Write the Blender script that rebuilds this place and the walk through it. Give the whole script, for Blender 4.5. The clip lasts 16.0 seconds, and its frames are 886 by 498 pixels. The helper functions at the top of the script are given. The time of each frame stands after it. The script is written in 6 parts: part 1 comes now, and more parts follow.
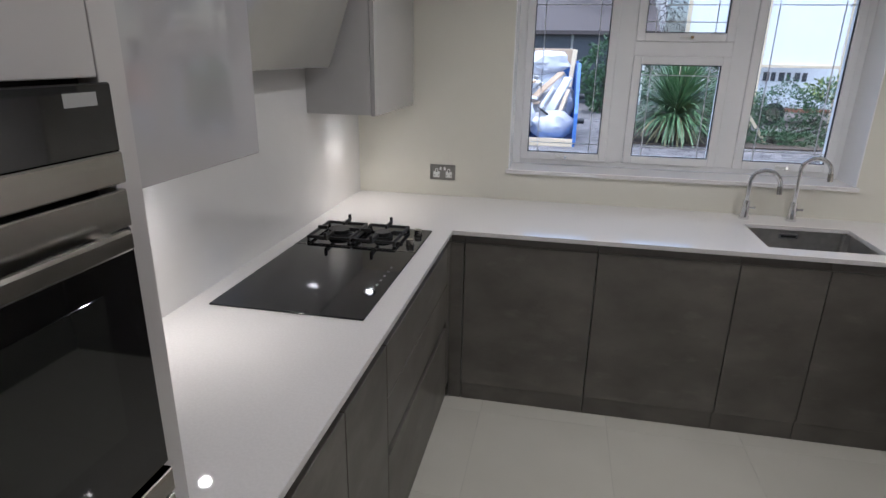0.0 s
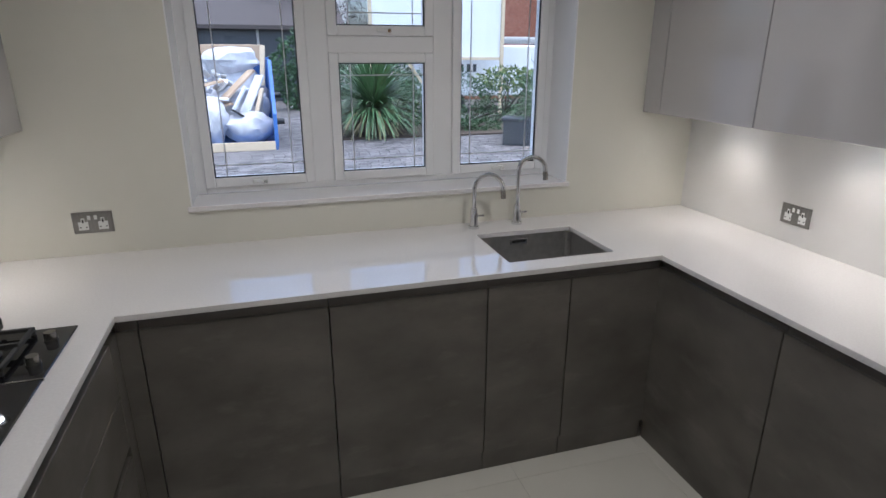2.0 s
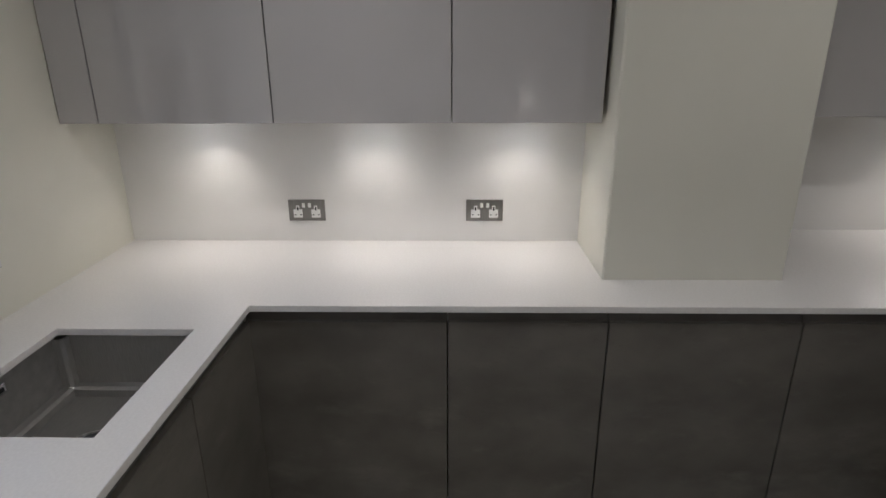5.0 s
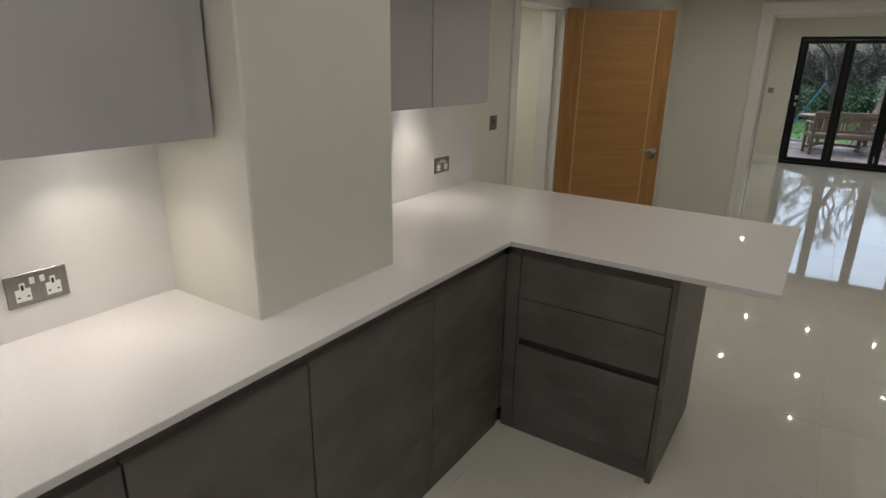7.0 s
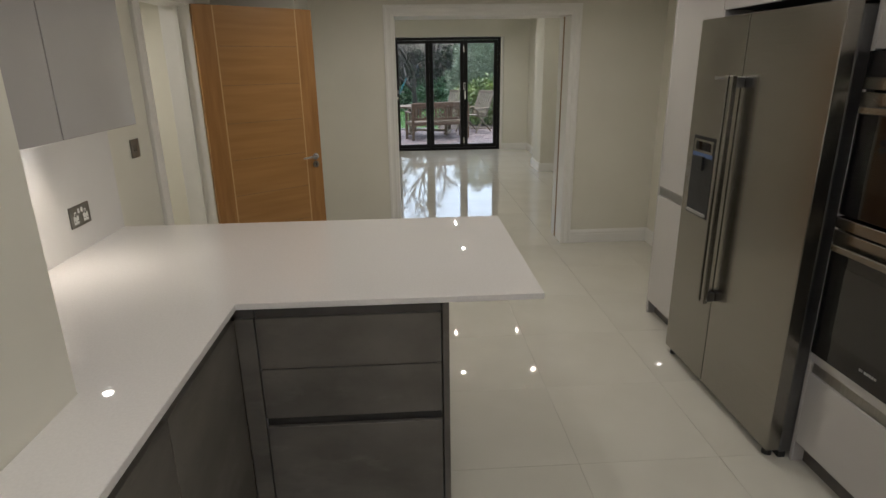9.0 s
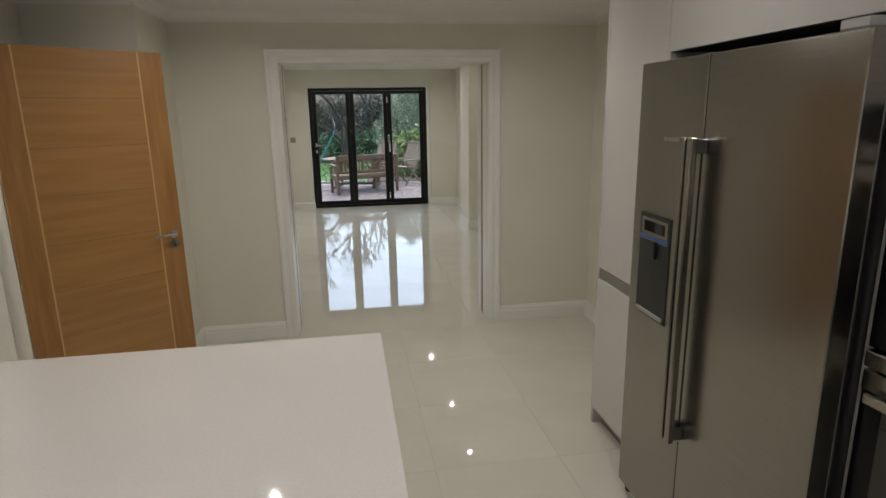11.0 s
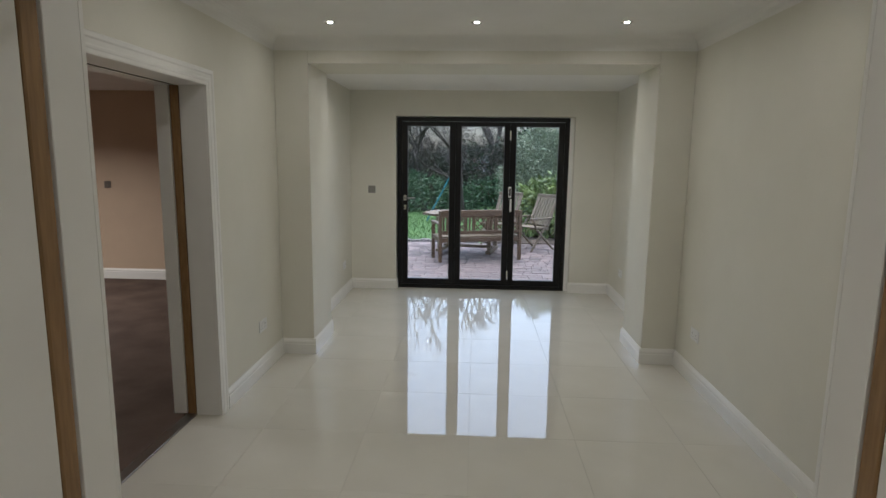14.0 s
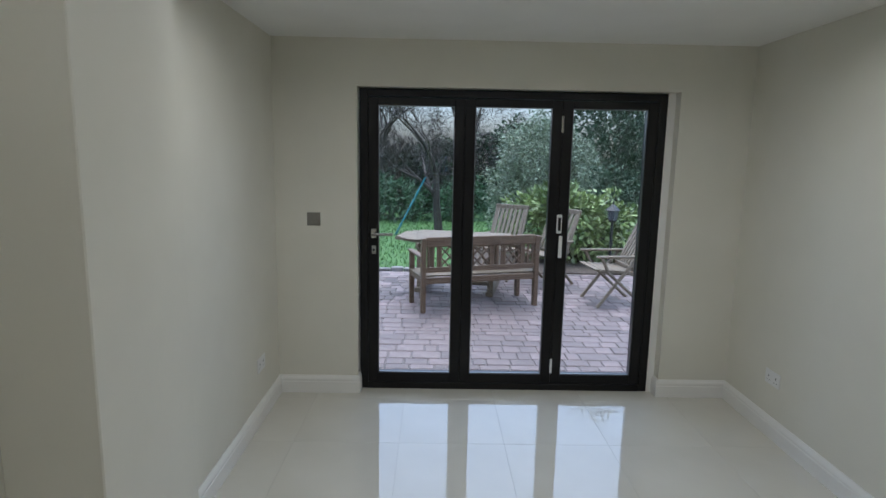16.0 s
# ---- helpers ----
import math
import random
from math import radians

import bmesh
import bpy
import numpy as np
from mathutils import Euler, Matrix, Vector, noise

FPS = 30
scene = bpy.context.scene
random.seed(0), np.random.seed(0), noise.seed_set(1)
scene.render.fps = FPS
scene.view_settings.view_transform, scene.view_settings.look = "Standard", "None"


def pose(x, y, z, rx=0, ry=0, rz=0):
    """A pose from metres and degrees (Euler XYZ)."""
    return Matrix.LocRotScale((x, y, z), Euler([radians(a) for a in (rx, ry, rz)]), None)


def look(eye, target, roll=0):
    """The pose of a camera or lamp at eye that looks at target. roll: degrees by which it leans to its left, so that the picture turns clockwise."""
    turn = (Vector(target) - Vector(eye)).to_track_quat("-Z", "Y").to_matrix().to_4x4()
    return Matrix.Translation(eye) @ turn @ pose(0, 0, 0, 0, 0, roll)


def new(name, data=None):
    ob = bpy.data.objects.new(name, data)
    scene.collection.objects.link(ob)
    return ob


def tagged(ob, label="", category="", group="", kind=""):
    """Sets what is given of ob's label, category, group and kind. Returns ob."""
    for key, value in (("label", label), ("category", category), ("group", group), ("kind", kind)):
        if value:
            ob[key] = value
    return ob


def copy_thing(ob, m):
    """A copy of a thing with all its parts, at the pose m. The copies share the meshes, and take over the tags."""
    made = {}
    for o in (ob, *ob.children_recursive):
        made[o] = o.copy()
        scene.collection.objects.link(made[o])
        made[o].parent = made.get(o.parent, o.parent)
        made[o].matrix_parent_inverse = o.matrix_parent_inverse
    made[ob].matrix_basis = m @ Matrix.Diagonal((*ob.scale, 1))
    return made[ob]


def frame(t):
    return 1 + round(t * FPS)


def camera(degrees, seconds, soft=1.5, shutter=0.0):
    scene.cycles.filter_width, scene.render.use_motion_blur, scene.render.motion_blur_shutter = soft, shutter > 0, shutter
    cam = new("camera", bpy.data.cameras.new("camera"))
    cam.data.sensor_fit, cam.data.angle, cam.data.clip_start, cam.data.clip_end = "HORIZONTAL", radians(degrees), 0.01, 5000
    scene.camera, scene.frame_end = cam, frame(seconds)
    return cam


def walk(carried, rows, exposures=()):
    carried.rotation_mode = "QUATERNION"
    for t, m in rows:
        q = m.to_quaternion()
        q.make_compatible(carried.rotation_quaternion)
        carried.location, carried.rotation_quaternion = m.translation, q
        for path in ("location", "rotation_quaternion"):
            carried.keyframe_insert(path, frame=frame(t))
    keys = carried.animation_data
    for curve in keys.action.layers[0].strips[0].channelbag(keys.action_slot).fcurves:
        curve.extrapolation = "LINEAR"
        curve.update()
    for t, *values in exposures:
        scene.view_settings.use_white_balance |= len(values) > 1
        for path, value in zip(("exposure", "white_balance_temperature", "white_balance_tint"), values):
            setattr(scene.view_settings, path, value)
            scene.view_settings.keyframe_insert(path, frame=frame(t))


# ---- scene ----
cam = camera(74.9, 16.0)

PATH = [
    (0, (1.07, -3.157, 1.689), (0.704, -1.297, 1.052), 1.0),
    (0.5, (1.111, -2.962, 1.696), (0.834, -1.09, 1.05), 0.8),
    (1, (1.138, -2.753, 1.695), (1.052, -0.863, 1.048), 0.9),
    (1.5, (1.148, -2.621, 1.699), (1.365, -0.74, 1.057), 0.4),
    (2, (1.118, -2.495, 1.701), (1.674, -0.685, 1.059), 0.1),
    (2.5, (1.105, -2.336, 1.692), (1.915, -0.621, 1.056), -0.0),
    (3, (1.025, -2.117, 1.682), (2.122, -0.568, 1.05), -0.1),
    (3.5, (0.971, -1.922, 1.656), (2.356, -0.623, 1.029), -0.4),
    (4, (0.972, -1.73, 1.643), (2.609, -0.77, 1.014), -0.8),
    (6.5, (1.418, -0.747, 1.666), (2.785, -2.06, 1.026), 1.4),
    (7, (1.61, -0.762, 1.625), (2.657, -2.348, 1.003), 1.0),
    (7.5, (1.766, -0.841, 1.62), (2.495, -2.599, 1.007), 0.4),
    (8, (1.971, -0.91, 1.625), (2.383, -2.769, 1.016), -0.0),
    (8.5, (2.103, -0.971, 1.628), (2.233, -2.871, 1.017), -0.4),
    (9, (2.083, -1.108, 1.629), (1.973, -3.009, 1.017), -0.8),
    (9.5, (2.028, -1.307, 1.646), (1.765, -3.193, 1.035), -0.9),
    (10, (1.916, -1.539, 1.645), (1.6, -3.424, 1.058), -1.0),
    (10.2, (1.856, -1.642, 1.654), (1.531, -3.535, 1.095), -0.9),
    (12.3, (1.297, -2.964, 1.625), (1.187, -4.932, 1.29), -0.3),
    (12.5, (1.187, -3.265, 1.612), (1.136, -5.239, 1.294), -0.1),
    (13, (1.193, -3.992, 1.597), (1.243, -5.967, 1.285), 0.1),
    (13.5, (1.331, -4.754, 1.61), (1.447, -6.725, 1.293), 0.5),
    (14, (1.393, -5.465, 1.607), (1.499, -7.438, 1.295), 0.7),
    (14.5, (1.427, -6.175, 1.62), (1.505, -8.149, 1.306), 0.8),
    (15, (1.512, -6.966, 1.63), (1.531, -8.941, 1.318), 0.9),
    (15.5, (1.650, -7.766, 1.650), (1.648, -9.74, 1.333), 1.0),
    (16, (1.822, -8.561, 1.66), (1.794, -10.535, 1.338), 1.1),
]
walk(cam, [(t, look(eye, target, roll)) for t, eye, target, roll in PATH], [(0, 1.18, 5400, 15), (0.5, 1.03, 5450, 15), (2, 1.02, 5450, 14), (4, 0.80, 5400, 14), (6.5, 0.95, 5850, 11), (7.5, 0.93, 5900, 12), (9, 1.27, 5950, 12), (10, 1.42, 5900, 12), (12.5, 1.38, 5950, 11), (13.5, 1.2, 5800, 11), (14.5, 1.25, 5580, 13), (16, 1.17, 5280, 11)])

# ---- world, sun, lamps ----
wd = bpy.data.worlds.new("sky")
scene.world = wd
wd.use_nodes = True
wn = wd.node_tree.nodes
sky = wn.new("ShaderNodeTexSky")
sky.sky_type, sky.sun_disc = "NISHITA", False
sky.sun_elevation, sky.sun_rotation = radians(79), radians(180)
sky.dust_density, sky.ozone_density = 5.0, 2.5
wn["Background"].inputs["Strength"].default_value = 0.15
wd.node_tree.links.new(sky.outputs[0], wn["Background"].inputs[0])
sun = new("sun", bpy.data.lights.new("sun", "SUN"))
sun.data.energy, sun.data.angle, sun.data.color = 1.5, radians(150), (0.93, 0.97, 1.0)
sun.matrix_world = look((0, -4, 20), (0, 0, 0))

WARM = (1.0, 0.90, 0.76)
# Kitchen spots are unseen, added to light the kitchen; places and watts are guessed.
KITCHEN_ADDED_SPOTS = [(x, y) for y in (-0.9, -2.3, -3.6, -5.0) for x in (1.0, 2.25)]
DINING_SPOTS = [(x, y) for y in (-7.05, -8.27, -9.5) for x in (0.42, 1.405, 2.39)]
BAY_SPOTS = [(x, -10.98) for x in (0.50, 1.375, 2.25)]
KC, DC, BC = 2.33, 2.50, 2.385          # ceiling heights: kitchen, dining room, bay
UNDER = [(3.12, -0.30, 1.418), (3.12, -0.93, 1.418), (3.12, -1.475, 1.418), (3.29, -3.18, 1.418), (0.09, -0.29, 1.418), (0.07, -1.85, 1.418)]


def lamp(x, y, z, watts, size, spread=120):
    ld = bpy.data.lights.new("spot_or_fill_lamp", "AREA")
    ld.shape, ld.size, ld.energy, ld.color, ld.spread = "DISK", size, watts, WARM, radians(spread)
    ob = new("spot_or_fill_lamp", ld)
    ob.location = (x, y, z)
    return ob


for x, y in KITCHEN_ADDED_SPOTS:
    lamp(x, y, KC - 0.012, 2.1 if y < -4 else (2.2 if y > -1.5 else 0.9), 0.03, 165)
for x, y in DINING_SPOTS:
    lamp(x, y, DC - 0.012, 0.52, 0.03, 165)
for x, y in BAY_SPOTS:
    lamp(x, y, BC - 0.012, 1.7, 0.03, 165)
for x, y, z in UNDER:
    lamp(x, y, z - 0.016, 0.28, 0.03, 115).data.color = (1.0, 0.85, 0.66)
lamp(6.6, -10.2, 2.36, 30, 0.6, 150)     # added fill for the carpeted room next door, no fitting built
lamp(4.3, -4.8, 2.36, 4, 0.08, 150)      # added fill for the hall behind the oak door, no fitting built


# ---- materials ----
def mat(name, c1, c2=None, scale=8.0, rough=0.5, metal=0.0, bump=0.0, bscale=None, stretch=(1, 1, 1), rvar=0.0, coat=0.0, detail=6, spec=0.5, per=0.0, trans=0.0):
    m = bpy.data.materials.new(name)
    m.use_nodes = True
    n, l = m.node_tree.nodes, m.node_tree.links
    b = n["Principled BSDF"]
    b.inputs["Roughness"].default_value, b.inputs["Metallic"].default_value = rough, metal
    b.inputs["Coat Weight"].default_value, b.inputs["Specular IOR Level"].default_value = coat, spec
    b.inputs["Coat Roughness"].default_value = 0.04
    c2 = c2 or c1
    tc, mp = n.new("ShaderNodeTexCoord"), n.new("ShaderNodeMapping")
    mp.inputs["Scale"].default_value = stretch
    l.new(tc.outputs["Object"], mp.inputs[0])
    nz = n.new("ShaderNodeTexNoise")
    nz.inputs["Scale"].default_value, nz.inputs["Detail"].default_value = scale, detail
    l.new(mp.outputs[0], nz.inputs["Vector"])
    cr = n.new("ShaderNodeValToRGB")
    cr.color_ramp.elements[0].position, cr.color_ramp.elements[1].position = 0.32, 0.68
    cr.color_ramp.elements[0].color, cr.color_ramp.elements[1].color = (*c1, 1), (*c2, 1)
    l.new(nz.outputs[0], cr.inputs[0])
    col = cr.outputs[0]
    if per:
        oi, hs, mr = n.new("ShaderNodeObjectInfo"), n.new("ShaderNodeHueSaturation"), n.new("ShaderNodeMapRange")
        mr.inputs["To Min"].default_value, mr.inputs["To Max"].default_value = 1 - per, 1 + per
        l.new(oi.outputs["Random"], mr.inputs[0])
        l.new(mr.outputs[0], hs.inputs["Value"])
        l.new(col, hs.inputs["Color"])
        col = hs.outputs[0]
    l.new(col, b.inputs["Base Color"])
    if rvar:
        n2, mr2 = n.new("ShaderNodeTexNoise"), n.new("ShaderNodeMapRange")
        n2.inputs["Scale"].default_value = scale * 0.37
        l.new(tc.outputs["Object"], n2.inputs["Vector"])
        mr2.inputs["To Min"].default_value, mr2.inputs["To Max"].default_value = max(0.02, rough - rvar), rough + rvar
        l.new(n2.outputs[0], mr2.inputs[0])
        l.new(mr2.outputs[0], b.inputs["Roughness"])
    if bump:
        n3, bp = n.new("ShaderNodeTexNoise"), n.new("ShaderNodeBump")
        n3.inputs["Scale"].default_value, n3.inputs["Detail"].default_value = bscale or scale * 8, 4
        l.new(mp.outputs[0], n3.inputs["Vector"])
        bp.inputs["Strength"].default_value, bp.inputs["Distance"].default_value = bump, 0.002
        l.new(n3.outputs[0], bp.inputs["Height"])
        l.new(bp.outputs[0], b.inputs["Normal"])
    return m


def glow(name, c, s):
    m = bpy.data.materials.new(name)
    m.use_nodes = True
    b = m.node_tree.nodes["Principled BSDF"]
    b.inputs["Emission Color"].default_value, b.inputs["Emission Strength"].default_value = (*c, 1), s
    return m


def pane_mat(name, tint=(0.97, 0.99, 0.98)):
    m = bpy.data.materials.new(name)
    m.use_nodes = True
    n, l = m.node_tree.nodes, m.node_tree.links
    n.remove(n["Principled BSDF"])
    tr, gl, mx, fr = n.new("ShaderNodeBsdfTransparent"), n.new("ShaderNodeBsdfGlossy"), n.new("ShaderNodeMixShader"), n.new("ShaderNodeFresnel")
    tr.inputs[0].default_value = (*tint, 1)
    gl.inputs["Roughness"].default_value = 0.01
    fr.inputs["IOR"].default_value = 1.35
    l.new(fr.outputs[0], mx.inputs[0])
    l.new(tr.outputs[0], mx.inputs[1])
    l.new(gl.outputs[0], mx.inputs[2])
    l.new(mx.outputs[0], n["Material Output"].inputs[0])
    return m


def cloudy(name, dark, mid, pale, rough=0.42):
    """Concrete-look laminate: soft clouds, fine speckle and a few pale trowel smears."""
    m = mat(name, dark, mid, 3.2, rough, bump=0.08, bscale=70, stretch=(1, 1, 1.5), rvar=0.10, detail=10, per=0.05)
    n, l = m.node_tree.nodes, m.node_tree.links
    b = n["Principled BSDF"]
    src = b.inputs["Base Color"].links[0].from_socket
    tc, oi, add = n.new("ShaderNodeTexCoord"), n.new("ShaderNodeObjectInfo"), n.new("ShaderNodeVectorMath")
    mp = n.new("ShaderNodeMapping")
    mp.inputs["Scale"].default_value = (1, 1, 2.4)
    l.new(tc.outputs["Object"], add.inputs[0])
    l.new(oi.outputs["Location"], add.inputs[1])
    l.new(add.outputs[0], mp.inputs[0])
    for scale, lo, hi, amount, col in ((1.7, 0.56, 0.78, 0.55, pale), (5.5, 0.60, 0.80, 0.40, pale), (38.0, 0.58, 0.72, 0.35, dark)):
        nz, cr, mx = n.new("ShaderNodeTexNoise"), n.new("ShaderNodeMapRange"), n.new("ShaderNodeMix")
        nz.inputs["Scale"].default_value, nz.inputs["Detail"].default_value, nz.inputs["Roughness"].default_value = scale, 8, 0.62
        l.new(mp.outputs[0], nz.inputs["Vector"])
        cr.inputs["From Min"].default_value, cr.inputs["From Max"].default_value = lo, hi
        cr.inputs["To Max"].default_value = amount
        l.new(nz.outputs[0], cr.inputs[0])
        mx.data_type = "RGBA"
        l.new(cr.outputs[0], mx.inputs[0])
        l.new(src, mx.inputs[6])
        mx.inputs[7].default_value = (*col, 1)
        src = mx.outputs[2]
    l.new(src, b.inputs["Base Color"])
    return m


M_WALL = mat("wall_paint", (0.70, 0.68, 0.59), (0.73, 0.71, 0.62), 3, 0.55, bump=0.06, bscale=160)
M_CEIL = mat("ceiling_paint", (0.80, 0.79, 0.75), (0.83, 0.82, 0.78), 3, 0.7, bump=0.05, bscale=120)
M_TRIM = mat("white_gloss_paint", (0.80, 0.79, 0.75), (0.83, 0.82, 0.78), 5, 0.28, bump=0.03, bscale=90)
M_UPVC = mat("white_upvc", (0.86, 0.86, 0.86), (0.89, 0.89, 0.89), 6, 0.25)
M_TILE = mat("polished_porcelain", (0.62, 0.60, 0.52), (0.67, 0.65, 0.57), 2.2, 0.03, rvar=0.01, per=0.010, spec=0.75)
M_GROUT = mat("grout", (0.46, 0.445, 0.385), (0.54, 0.52, 0.455), 30, 0.7)
M_QUARTZ = mat("white_quartz", (0.76, 0.74, 0.72), (0.81, 0.79, 0.77), 140, 0.03, rvar=0.008, spec=0.75, coat=0.3)
M_DOOR = cloudy("concrete_laminate", (0.098, 0.089, 0.076), (0.168, 0.154, 0.133), (0.265, 0.245, 0.214))
M_CHANNEL = mat("dark_channel", (0.10, 0.092, 0.083), (0.13, 0.12, 0.108), 10, 0.4)
M_GLOSS = mat("grey_lacquer", (0.455, 0.44, 0.435), (0.485, 0.47, 0.465), 2, 0.03, coat=1.0, bump=0.012, bscale=9)
M_GLOSSW = mat("pale_lacquer", (0.52, 0.50, 0.485), (0.55, 0.53, 0.515), 2, 0.03, coat=1.0, bump=0.012, bscale=9)
M_HOODG = mat("hood_glass", (0.34, 0.325, 0.295), (0.37, 0.355, 0.325), 2, 0.02, coat=1.0)
M_CARC = mat("cabinet_carcass", (0.50, 0.49, 0.48), (0.53, 0.52, 0.51), 6, 0.4)
M_STEEL = mat("brushed_steel", (0.30, 0.285, 0.255), (0.335, 0.32, 0.29), 6, 0.24, metal=1.0, stretch=(1, 1, 40), rvar=0.04, bump=0.008, bscale=60)
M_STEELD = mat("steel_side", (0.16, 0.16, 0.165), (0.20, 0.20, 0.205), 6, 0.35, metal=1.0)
M_SINK = mat("sink_steel", (0.40, 0.39, 0.37), (0.48, 0.47, 0.45), 30, 0.36, metal=0.85, stretch=(1, 20, 1), rvar=0.06)
M_CHROME = mat("chrome", (0.75, 0.75, 0.76), None, 5, 0.06, metal=1.0)
M_BLACKG = mat("black_glass", (0.006, 0.006, 0.007), None, 5, 0.04, spec=0.6)
M_BLACK = mat("black_plastic", (0.012, 0.012, 0.012), (0.018, 0.018, 0.018), 20, 0.45)
M_IRON = mat("cast_iron", (0.012, 0.012, 0.012), (0.022, 0.021, 0.020), 60, 0.55, bump=0.3, bscale=300)
M_NICKEL = mat("brushed_nickel", (0.28, 0.27, 0.25), (0.34, 0.33, 0.31), 12, 0.32, metal=1.0, stretch=(30, 30, 1))
M_WHITEP = mat("white_plastic", (0.78, 0.78, 0.76), None, 8, 0.3)
M_GREYP = mat("grey_plastic", (0.35, 0.35, 0.34), None, 8, 0.4)
M_MARKF = mat("etched_mark", (0.22, 0.215, 0.20), None, 8, 0.35)
M_MARK = mat("printed_mark", (0.10, 0.10, 0.10), None, 8, 0.3)
M_OAK = mat("oak_veneer", (0.335, 0.170, 0.052), (0.415, 0.218, 0.072), 2.5, 0.34, stretch=(0.6, 0.6, 9), bump=0.05, bscale=30, detail=10)
M_OAKV = mat("oak_stile", (0.29, 0.138, 0.040), (0.40, 0.205, 0.066), 3, 0.34, stretch=(10, 10, 1), bump=0.05, bscale=30, detail=10)
M_OAKL = mat("pale_wood_bead", (0.55, 0.36, 0.16), (0.6, 0.4, 0.19), 8, 0.4)
M_JAMB = mat("timber_edge", (0.22, 0.125, 0.05), (0.32, 0.19, 0.08), 9, 0.5, stretch=(8, 8, 1))
M_FILM = mat("blue_film", (0.05, 0.10, 0.24), (0.07, 0.13, 0.30), 9, 0.3)
M_DARK = mat("shadow_gap", (0.015, 0.013, 0.012), None, 9, 0.8)
M_ANTH = mat("anthracite_aluminium", (0.005, 0.005, 0.0055), (0.008, 0.008, 0.0085), 40, 0.38, spec=0.3)
M_GASKET = mat("rubber_gasket", (0.02, 0.02, 0.02), None, 9, 0.6)
M_CARPET = mat("brown_carpet", (0.075, 0.048, 0.036), (0.13, 0.088, 0.066), 3.0, 0.95, bump=0.8, bscale=260, detail=8)
M_CARPET2 = mat("grey_carpet", (0.07, 0.075, 0.085), (0.10, 0.105, 0.12), 3.0, 0.95, bump=0.8, bscale=260)
M_TAN = mat("tan_wall_paint", (0.52, 0.40, 0.29), (0.55, 0.43, 0.31), 3, 0.6, bump=0.06, bscale=160)
# Blue tint in the wall colour stands for the third room's cool light.
M_BLUE = mat("cool_lit_wall", (0.62, 0.66, 0.72), (0.65, 0.69, 0.75), 3, 0.6)
M_SPLASH = mat("white_splashback", (0.74, 0.725, 0.70), (0.77, 0.755, 0.73), 4, 0.14, rvar=0.03)
M_GLASS = pane_mat("clear_glass")
M_BULB = glow("lamp_glass", (1.0, 0.93, 0.80), 42)
M_LEAD = mat("lead_strip", (0.50, 0.51, 0.53), (0.60, 0.61, 0.63), 30, 0.35)


# ---- mesh helpers ----
def boxes(*bs, bev=0.0, seg=1):
    """Boxes (x0, x1, y0, y1, z0, z1) joined into one bmesh."""
    bm = bmesh.new()
    for x0, x1, y0, y1, z0, z1 in bs:
        x0, x1 = min(x0, x1), max(x0, x1)
        y0, y1 = min(y0, y1), max(y0, y1)
        z0, z1 = min(z0, z1), max(z0, z1)
        r = bmesh.ops.create_cube(bm, size=1.0)
        for v in r["verts"]:
            v.co = Vector((x0 + (v.co.x + 0.5) * (x1 - x0), y0 + (v.co.y + 0.5) * (y1 - y0), z0 + (v.co.z + 0.5) * (z1 - z0)))
    if bev:
        bmesh.ops.bevel(bm, geom=bm.edges[:], offset=bev, segments=seg, profile=0.7, affect="EDGES")
    return bm


def solid(rects, axis, a, b, bev=0.0):
    """Rectangles (u0, u1, v0, v1) of one plane welded into one plate with holes, drawn out along an axis from a to b."""
    bm = bmesh.new()
    us = sorted({round(u, 5) for r in rects for u in r[:2]})
    vs = sorted({round(v, 5) for r in rects for v in r[2:]})
    put = {"X": lambda u, v, w: (w, u, v), "Y": lambda u, v, w: (u, w, v), "Z": lambda u, v, w: (u, v, w)}[axis]
    full = {(i, j) for i in range(len(us) - 1) for j in range(len(vs) - 1)
            if any(r[0] < (us[i] + us[i + 1]) / 2 < r[1] and r[2] < (vs[j] + vs[j + 1]) / 2 < r[3] for r in rects)}
    pool = {}

    def vert(i, j, w):
        if (i, j, w) not in pool:
            pool[(i, j, w)] = bm.verts.new(put(us[i], vs[j], w))
        return pool[(i, j, w)]
    for i, j in full:
        c = ((i, j), (i + 1, j), (i + 1, j + 1), (i, j + 1))
        for w in (a, b):
            bm.faces.new([vert(*q, w) for q in c])
        for k, (di, dj) in enumerate(((0, -1), (1, 0), (0, 1), (-1, 0))):
            if (i + di, j + dj) not in full:
                p, q = c[k], c[(k + 1) % 4]
                bm.faces.new((vert(*p, a), vert(*q, a), vert(*q, b), vert(*p, b)))
    bmesh.ops.recalc_face_normals(bm, faces=bm.faces[:])
    bmesh.ops.dissolve_limit(bm, angle_limit=0.01, verts=bm.verts[:], edges=bm.edges[:])
    if bev:
        bmesh.ops.bevel(bm, geom=bm.edges[:], offset=bev, segments=2, affect="EDGES")
    return bm


def cyl(p, r, h, axis="Z", seg=24, r2=None, bm=None):
    """A cylinder or cone from p along an axis."""
    bm = bm or bmesh.new()
    m = {"Z": Matrix(), "X": Matrix.Rotation(radians(90), 4, "Y"), "Y": Matrix.Rotation(radians(-90), 4, "X")}[axis]
    bmesh.ops.create_cone(bm, cap_ends=True, segments=seg, radius1=r, radius2=r if r2 is None else r2, depth=h,
                          matrix=Matrix.Translation(p) @ m @ Matrix.Translation((0, 0, h / 2)))
    return bm


